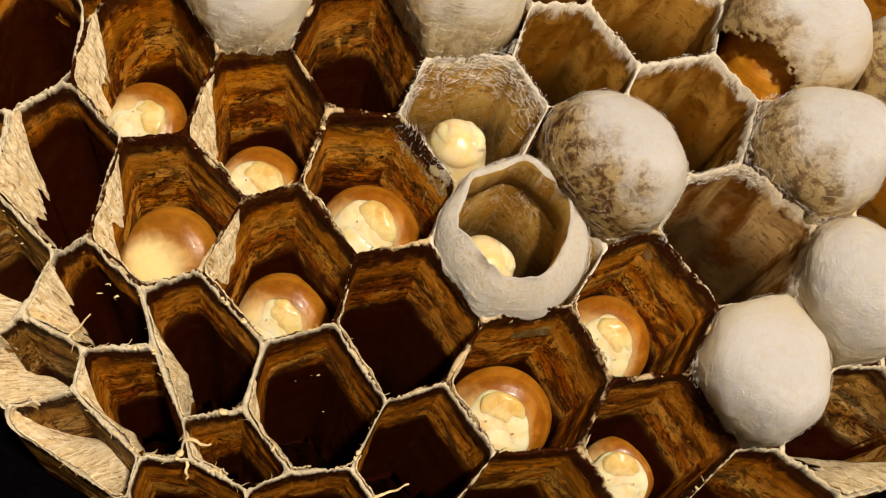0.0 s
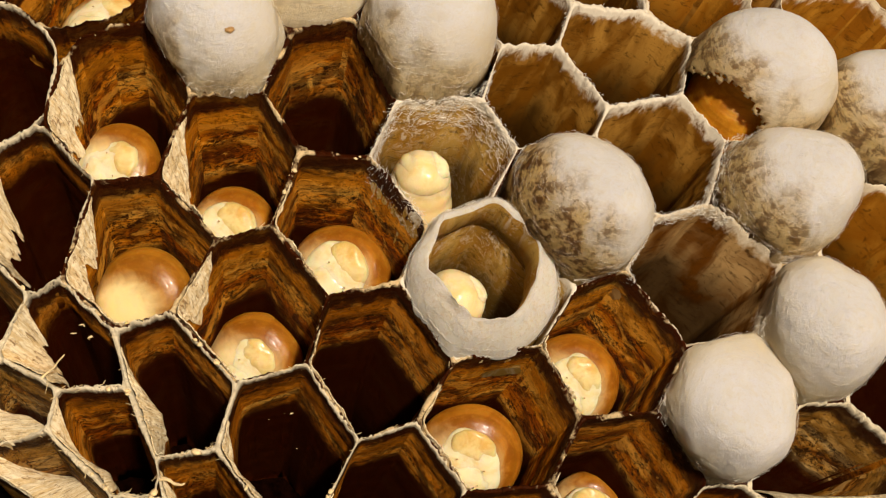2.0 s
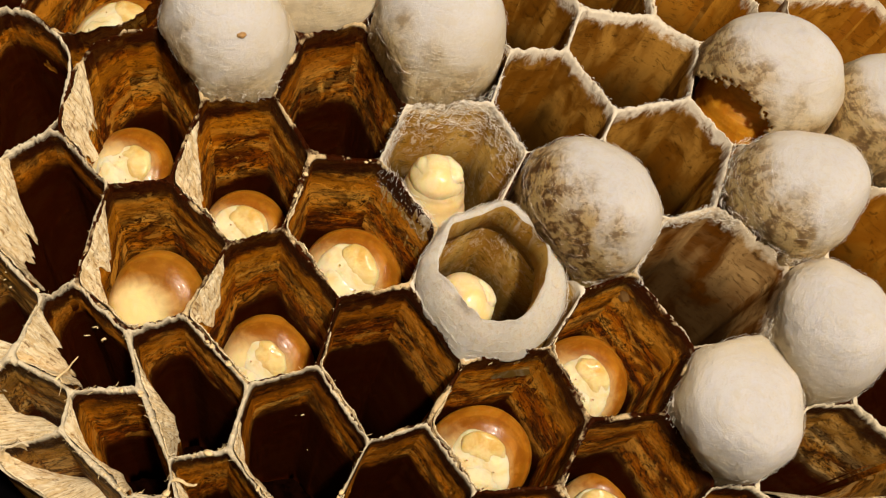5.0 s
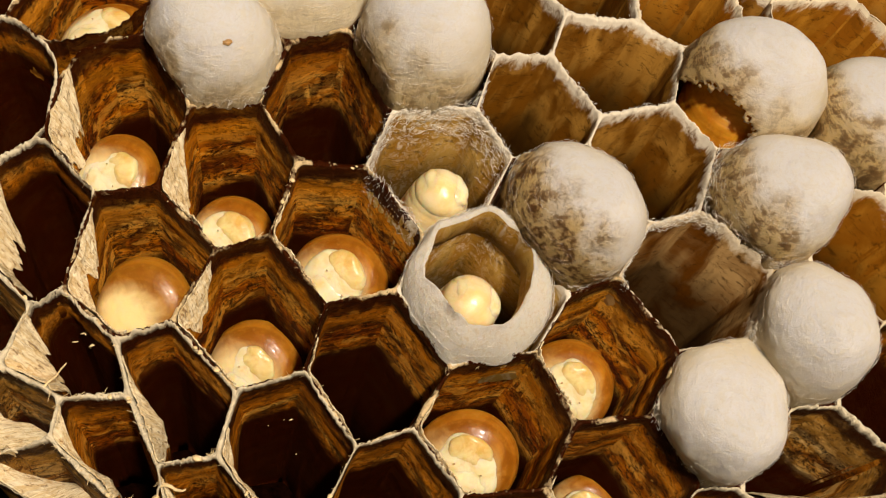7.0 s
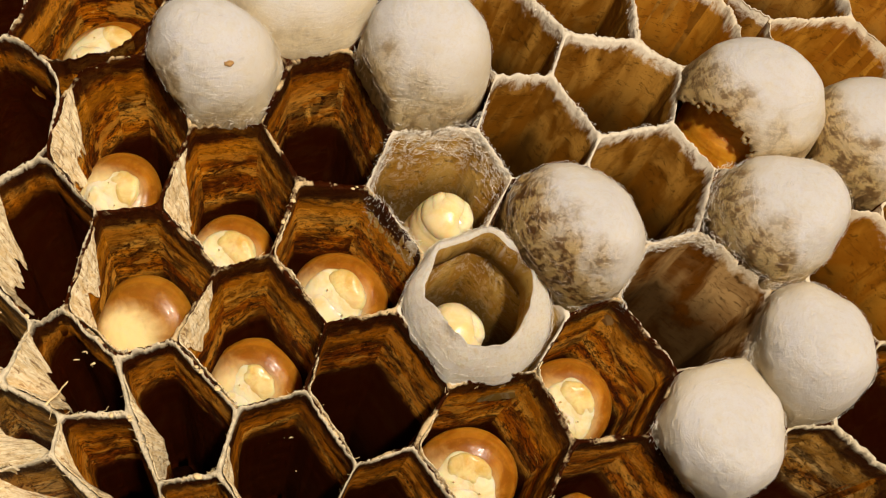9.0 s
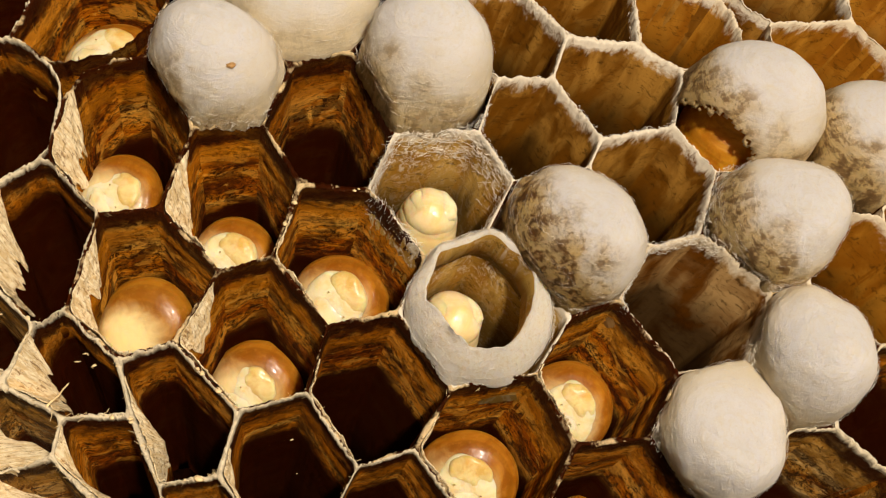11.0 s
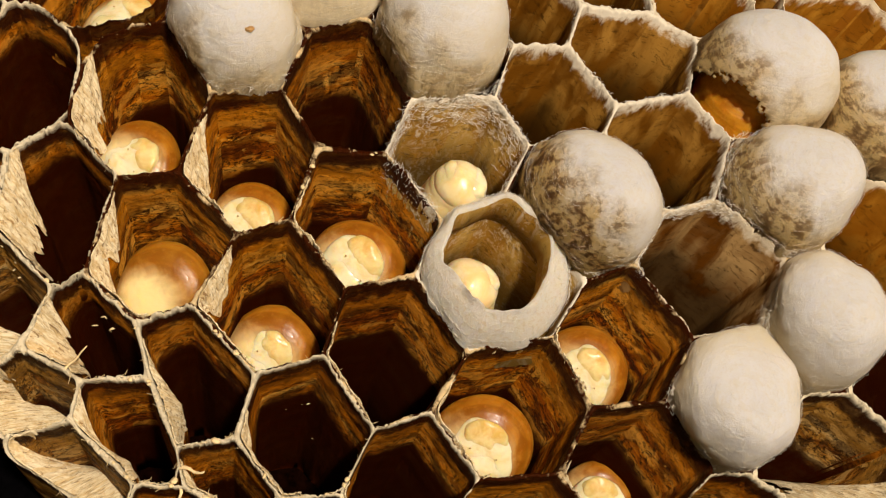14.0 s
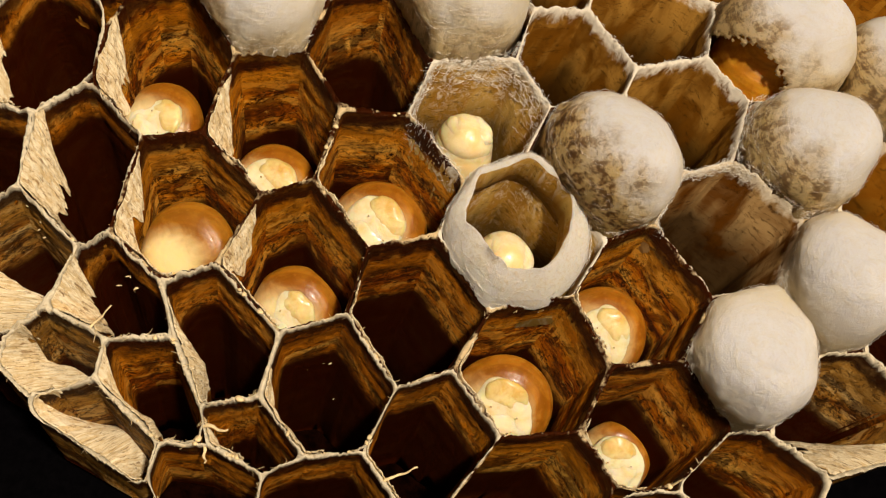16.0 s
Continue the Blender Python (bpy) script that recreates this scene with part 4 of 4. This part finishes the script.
# ---- the comb ----
BROWN, OLD, PALE = "brown layered paper cell", "dark old paper cell", "pale torn paper cell"
FLARES = {"A": (0.35, 180), "B": (0.3, 180), "F": (0.32, 190), "G": (0.28, 190), "R": (0.45, 192), "S": (0.55, 205), "Q": (0.85, 200), "X": (2.2, 208), "V": (1.6, 215),
          "W": (2.1, 232), "O": (0.6, 205), "M": (0.42, 215), "T": (0.7, 205), "P": (0.5, 215), "N": (0.25, 210), "Y": (0.3, 200), "z2": (1.1, 290)}
OPEN = {}


def open_cell(name, material, label, ragged=1.0):
    flare, side = FLARES.get(name, (0.0, 180))
    OPEN[name] = comb_cell(name, material, label, ragged, flare=flare, side=side)


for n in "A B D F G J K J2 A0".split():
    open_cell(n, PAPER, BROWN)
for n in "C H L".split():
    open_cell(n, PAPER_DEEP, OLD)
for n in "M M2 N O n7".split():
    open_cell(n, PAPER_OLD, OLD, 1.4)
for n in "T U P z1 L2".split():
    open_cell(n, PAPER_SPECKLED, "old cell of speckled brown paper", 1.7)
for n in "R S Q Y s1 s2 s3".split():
    open_cell(n, PAPER_LINED, "cell with a dark lining and its shade painted in", 1.7)
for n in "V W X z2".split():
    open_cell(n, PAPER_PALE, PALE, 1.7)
# pale sheets added on walls that face the sun, sunlight painted in
for n, side, half, deep in (("A", 190, 54, 2.4), ("B", 192, 50, 2.2), ("F", 200, 64, 2.2), ("G", 198, 58, 1.9), ("R", 192, 56, 3.0), ("S", 205, 50, 2.6), ("M", 215, 54, 1.8), ("N", 212, 48, 0.9), ("H", 205, 46, 0.6),
                            ("D", 195, 44, 0.5), ("J", 205, 46, 0.6), ("K", 205, 30, 0.35), ("L", 212, 46, 0.6), ("J2", 215, 42, 0.6), ("M2", 215, 42, 0.7),
                            ("Q", 200, 54, 3.2), ("X", 208, 84, 4.5), ("V", 215, 84, 4.2), ("W", 232, 88, 4.5), ("O", 208, 58, 2.3), ("T", 205, 60, 2.6), ("Y", 200, 50, 2.0), ("P", 215, 52, 1.9), ("U", 215, 50, 1.6),
                            ("z2", 290, 56, 2.6)):
    torn_lining(OPEN[n], n, side, half, deep, FLARES.get(n, (0.0, 0))[0], ord(n[0]) * 1.1 + len(n) + 0.01 * side)
for n, many in (("A", 20), ("B", 20), ("F", 24), ("G", 16), ("H", 20), ("M", 40), ("N", 36), ("O", 40), ("P", 40), ("Q", 40), ("R", 40), ("S", 24), ("T", 60), ("U", 60), ("V", 40), ("W", 40), ("X", 30), ("D", 20), ("J", 16), ("K", 16), ("L", 20)):
    frayed_edge(OPEN[n], n, many * 2, n, 0.26 if n in "TUWPMQRVXO" else 0.2)
for n, many, low, high, size, arc in (("M", 4, 3.5, 6.5, 0.04, (55, 120)), ("Q", 5, 2.0, 4.5, 0.075, (40, 110)), ("X", 5, 1.0, 2.4, 0.06, (50, 100)), 
                                      ("O", 3, 0.0, 0.1, 0.22, (20, 60)), ("L", 3, 0.0, 0.1, 0.20, (290, 350)), ("D", 4, 0.0, 0.1, 0.12, (80, 160)),
                                      ("U", 6, 0.0, 0.1, 0.2, (0, 360)), ("T", 6, 0.0, 0.1, 0.17, (0, 360)), ("P", 5, 0.0, 0.1, 0.17, (90, 250)), ("R", 4, 0.0, 0.1, 0.14, (250, 340)), ("M", 5, 0.0, 0.1, 0.13, (200, 330))):
    crumbs(OPEN[n], n, many, n + str(low), low, high, size, arc)
strand(OPEN["N"], "N", 200, 1.9, 0.09, 0.25, 3.1)
strand(OPEN["Q"], "Q", 235, 1.6, 0.07, 0.1, 5.7)
strand(OPEN["P"], "P", 170, 1.3, 0.12, 0.2, 8.2)
strand(OPEN["U"], "U", 95, 1.1, 0.10, 0.1, 1.9)
FILMED = {}
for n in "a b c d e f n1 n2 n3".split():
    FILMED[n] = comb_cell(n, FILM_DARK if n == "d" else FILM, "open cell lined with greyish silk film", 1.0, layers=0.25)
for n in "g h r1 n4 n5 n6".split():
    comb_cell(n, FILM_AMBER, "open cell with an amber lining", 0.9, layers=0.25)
for n, many, arc in (("d", 200, (60, 190)), ("a", 90, (150, 300)), ("c", 70, (200, 330)), ("b", 50, (200, 330)), ("e", 50, (0, 360)), ("f", 50, (0, 360))):
    silk_threads(FILMED[n], n, many * 2, n + "silk", arc, 0.4, 0.5)
CAPPED = {n: comb_cell(n, PAPER, "paper cell under a silk cap", 0.3, -0.1) for n in "K1 K1b K2 K3 K4 K6 K7 K8".split()}
CAPPED["K5"] = comb_cell("K5", FILM_AMBER, "paper cell under a gnawed silk cap", 0.3, -0.1, 16.6, floor=FILM_AMBER)
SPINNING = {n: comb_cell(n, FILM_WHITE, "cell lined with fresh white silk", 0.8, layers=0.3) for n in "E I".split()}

for n, many, arc, long, low in (("E", 760, (10, 250), 0.8, 1.5), ("E", 160, (-110, 40), 0.8, 2.4)):
    silk_threads(SPINNING[n], n, many, n + str(many), arc, long, low)
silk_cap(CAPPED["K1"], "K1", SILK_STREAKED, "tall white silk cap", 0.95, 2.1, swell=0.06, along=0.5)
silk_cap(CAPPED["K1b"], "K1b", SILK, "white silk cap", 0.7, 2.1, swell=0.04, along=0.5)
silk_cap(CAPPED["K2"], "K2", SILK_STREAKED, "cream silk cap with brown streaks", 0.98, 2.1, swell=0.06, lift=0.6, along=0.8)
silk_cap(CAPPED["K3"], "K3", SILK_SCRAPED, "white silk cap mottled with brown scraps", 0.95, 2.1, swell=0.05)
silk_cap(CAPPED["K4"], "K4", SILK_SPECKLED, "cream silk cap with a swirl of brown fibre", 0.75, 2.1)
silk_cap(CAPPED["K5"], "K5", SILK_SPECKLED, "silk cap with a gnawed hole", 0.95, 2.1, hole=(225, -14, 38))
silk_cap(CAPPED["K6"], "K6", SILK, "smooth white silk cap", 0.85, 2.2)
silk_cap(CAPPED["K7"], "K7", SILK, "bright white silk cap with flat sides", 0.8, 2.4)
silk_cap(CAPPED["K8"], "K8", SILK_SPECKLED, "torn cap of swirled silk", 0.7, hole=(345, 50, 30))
for n, arc, many in (("K3", (190, 350), 260), ("K4", (120, 260), 220), ("K7", (170, 330), 200), ("K6", (150, 280), 200), ("K2", (180, 320), 200), ("K1", (200, 330), 160)):
    silk_threads(CAPPED[n], n, many, n + "foot", arc, 0.5, 0.5, 0.9, 0.35)
scar = part("scar", ball(0.26, 0.16, 0.09, (0, 0, 0), 0.4, 3.0, 0.4), CHITIN, CAPPED["K1"], "small reddish-brown scar")
scar.location = Vector((-3.72, 39.22, 20.55)) * MM
silk_collar(SPINNING["I"], "I", SILK_FRESH, "thick open collar of white silk", 1.25, -0.18)

# ---- the larvae in their cells ----
PLAIN_LARVA = "amber wasp larva curled at its cell's mouth"
larva("A", PLAIN_LARVA, 4.3, 0.84, 200, (0.25, 0.70), head_size=0.95, dx=0.0, dy=-0.1)
larva("B", PLAIN_LARVA, 4.6, 0.92, 215, (0.28, 0.70), head_size=1.05)
larva("D", PLAIN_LARVA, 3.7, 0.93, 215, (0.28, 0.70), dx=0.2, dy=0.1, head_size=1.05)
larva("F", "amber wasp larva with a sunlit cream side painted on", 3.4, 0.93, 252, (0.95, 0.30), skin=LARVA_BODY, head_size=0.8)
larva("G", PLAIN_LARVA, 5.0, 0.92, 225, (0.35, 0.66), dx=0.2, dy=0.2, head_size=0.95)
larva("J", PLAIN_LARVA, 3.9, 0.94, 250, (0.24, 0.72), dx=0.05, dy=0.1, head_size=1.0)
larva("K", PLAIN_LARVA, 3.5, 0.88, 225, (0.28, 0.72), dx=0.05, dy=0.15, head_size=1.0)
larva("L", "pale larva deep in a dark cell", 4.3, 0.80, 265, (0.0, 0.85), dx=0.6, dy=1.1, head_size=1.1)
larva("K5", "amber larva under a gnawed silk cap", 0.9, 0.85, skin=LARVA_GOLD, head_size=0.0, dx=-0.6, dy=-0.7)
larva("A0", PLAIN_LARVA, 3.2, 0.90, 225, (0.32, 0.70))


def spinner(name, label, head_size, neck):
    """A larva stretched out of its cell: a ringed neck from its base at the origin, with the head on top."""
    ob = tagged(new("wasp_larva"), label, "larva", "larvae in the comb")
    k = sum(ord(ch) for ch in name)
    part("body", turned(folds(neck, 0.04), 48, 0.03, k), LARVA_PALE, ob)
    s, z = head_size, 4.75
    head = part("head", ball(1.24 * s, 1.28 * s, 1.12 * s, (0, -0.05, z - 0.25), 0.05, k, 0.0, 48, 32), LARVA_PALE, ob, "cream rounded tip with the head in it")
    part("face", ball(0.66 * s, 0.92 * s, 0.52 * s, (0.44 * s, 0.02 * s, z + 0.30 * s), 0.08, k + 5, 0.45, 40, 24, 0.05), LARVA_HEAD, head, "pale face plate")
    part("skin_fold", ball(0.50 * s, 0.90 * s, 0.50 * s, (-0.48 * s, -0.16 * s, z + 0.26 * s), 0.08, k + 7, 0.35, 28, 18), LARVA_PALE, head)
    for x, y in ((0.36, -0.82), (0.70, -0.62)):
        part("mandible", ball(0.05 * s, 0.04 * s, 0.03 * s, (x * s, y * s, z + 0.50 * s), 0.2, k, 0.3, 10, 6), CHITIN, head, "tiny brown jaw tip")
    return ob


def stretch(name, dx, dy, depth, spin, base=5.9):
    """The pose of a stretched larva whose head reaches dx, dy mm off its cell's axis."""
    top, out = cell_axis(name)
    bx, by = sink(top.x, top.y, base)
    foot = Vector((bx + 0.1 * dx + 0.15, by + 0.1 * dy + 0.1, top.z - base))
    hx, hy = sink(top.x, top.y, depth)
    way = Vector((hx + dx, hy + dy, top.z - depth)) - foot
    turn = upright(way.normalized())
    return Matrix.Translation((foot + way.normalized() * (way.length - 4.75)) * MM) @ turn @ pose(0, 0, 0, 0, 0, spin)


spinner_e = spinner("E", "cream larva reaching out of its silk-lined cell", 1.10,
                    [(0.9, -0.6), (1.35, 0.0), (1.6, 0.8), (1.72, 1.7), (1.72, 2.6), (1.60, 3.4), (1.50, 4.1), (1.36, 4.6), (1.0, 5.0)])
spinner_i = spinner("I", "cream larva turning inside a white silk collar", 1.22,
                    [(0.7, -1.2), (1.0, -0.5), (1.3, 0.4), (1.5, 1.4), (1.60, 2.3), (1.66, 3.1), (1.64, 3.9), (1.48, 4.6), (1.1, 5.0)])


def motions():
    e_reach = [
        (0.0, -0.75, -1.02), (0.2, -0.05, -1.35), (0.4, 0.90, -1.49), (0.5, 1.12, -1.39), (0.8, 0.91, -1.14), (1.0, 0.36, -1.27), (1.2, 0.42, -0.91), (1.4, -0.17, -0.91), (1.5, -0.58, -0.36),
        (1.6, -0.44, 0.01), (1.8, -0.49, -0.32), (2.0, -0.90, -0.12), (2.2, -0.98, 0.05), (2.5, -0.98, 0.48), (2.7, -0.93, 0.17), (3.0, -0.99, -0.69), (3.2, -0.18, -1.47), (3.5, 0.82, -1.36),
        (3.7, 1.18, -1.28), (4.0, 0.77, -1.36), (4.2, 0.28, -1.28), (4.7, -0.30, -0.22), (5.3, -0.85, -0.11), (5.8, -0.18, -1.26), (6.3, 0.81, -1.67), (6.5, 0.77, -1.33), (6.8, 0.66, -1.24),
        (7.0, 0.29, -0.68), (7.2, 0.13, -0.28), (7.5, 0.12, 0.18), (7.7, 0.02, -0.36), (8.0, -0.30, -0.29), (8.2, -0.58, -0.40), (8.5, -0.17, -0.28), (8.7, 1.09, -1.43), (9.3, 0.77, -1.26),
        (9.9, -0.03, -0.37), (10.4, -0.85, -0.04), (10.8, -0.58, -0.15), (11.0, -0.36, -0.48), (11.2, 0.40, -0.78), (11.5, 0.59, -0.82), (12.0, 0.77, -1.12), (12.2, 0.59, -0.82), (12.5, 0.22, -0.05),
        (13.0, 0.11, -0.35), (13.2, -0.55, -0.29), (13.5, -1.12, -0.36), (13.6, -0.93, -0.19), (13.8, -0.18, -1.19), (14.0, 0.57, -1.59), (14.5, 0.65, -1.55), (15.0, 0.53, -1.22), (15.2, 0.19, -0.41),
        (15.5, -0.44, 0.15), (16.0, -0.50, -0.49),
    ]
    i_reach = [
        (0.0, -0.55, -0.58), (0.5, 0.20, -0.60), (0.8, 1.07, -0.46), (1.0, 0.82, 0.01), (1.2, 0.48, 0.40), (1.4, -0.26, 0.39), (1.5, -0.44, 0.64), (1.6, -0.79, 0.67), (1.8, -0.99, 0.19),
        (2.0, -1.27, -0.16), (2.5, -0.68, -0.36), (3.0, -0.02, -0.78), (3.2, 0.37, -1.06), (3.5, 1.11, -0.68), (3.7, 1.31, -0.50), (4.0, 0.69, 0.09), (4.2, -0.18, 0.27), (4.7, -0.94, 0.10),
        (5.3, -0.95, -0.39), (5.8, -0.02, -0.78), (6.3, 0.92, -0.85), (6.5, 1.23, -0.41), (6.8, 1.46, -0.32), (7.0, 0.77, 0.10), (7.2, 0.56, 0.24), (7.5, -0.17, 0.50), (7.7, -0.75, 0.28),
        (8.0, -0.95, -0.13), (8.5, -0.92, -0.22), (8.7, -0.55, -0.51), (9.3, 0.25, -0.76), (9.9, 1.21, -0.44), (10.4, 0.42, 0.33), (10.8, -0.25, 0.66), (11.0, -0.66, 0.55), (11.2, -0.80, 0.21),
        (11.5, -0.76, -0.21), (12.0, -0.60, -0.36), (12.5, 0.58, -0.53), (12.7, 1.04, -0.43), (13.0, 0.95, -0.11), (13.2, 1.06, 0.03), (13.5, 0.32, 0.48), (13.6, -0.03, 0.74), (13.8, -0.65, 0.78),
        (14.0, -0.99, 0.35), (14.2, -0.94, -0.00), (14.5, -0.68, -0.36), (15.0, -0.50, -0.51), (15.5, 0.20, -0.70), (15.7, 0.92, -0.79), (16.0, 0.84, -0.73),
    ]
    leaning = []
    for t, x, y in e_reach:
        k = min(1.0, 1.02 / max(math.hypot(x, y), 0.01))
        leaning.append((t, stretch("E", k * x, k * y, 1.1, -14 * x - 10)))
    walk(spinner_e, leaning)
    inside = []
    for t, x, y in i_reach:
        k = min(1.0, 0.6 / max(math.hypot(x, y), 0.01))
        dx, dy = max(-0.25, k * x + 0.15), max(0.0, k * y + 0.35)
        inside.append((t, stretch("I", dx, dy, 1.35 + 0.3 * max(0.0, -y), -14 * x)))
    walk(spinner_i, inside)


motions()
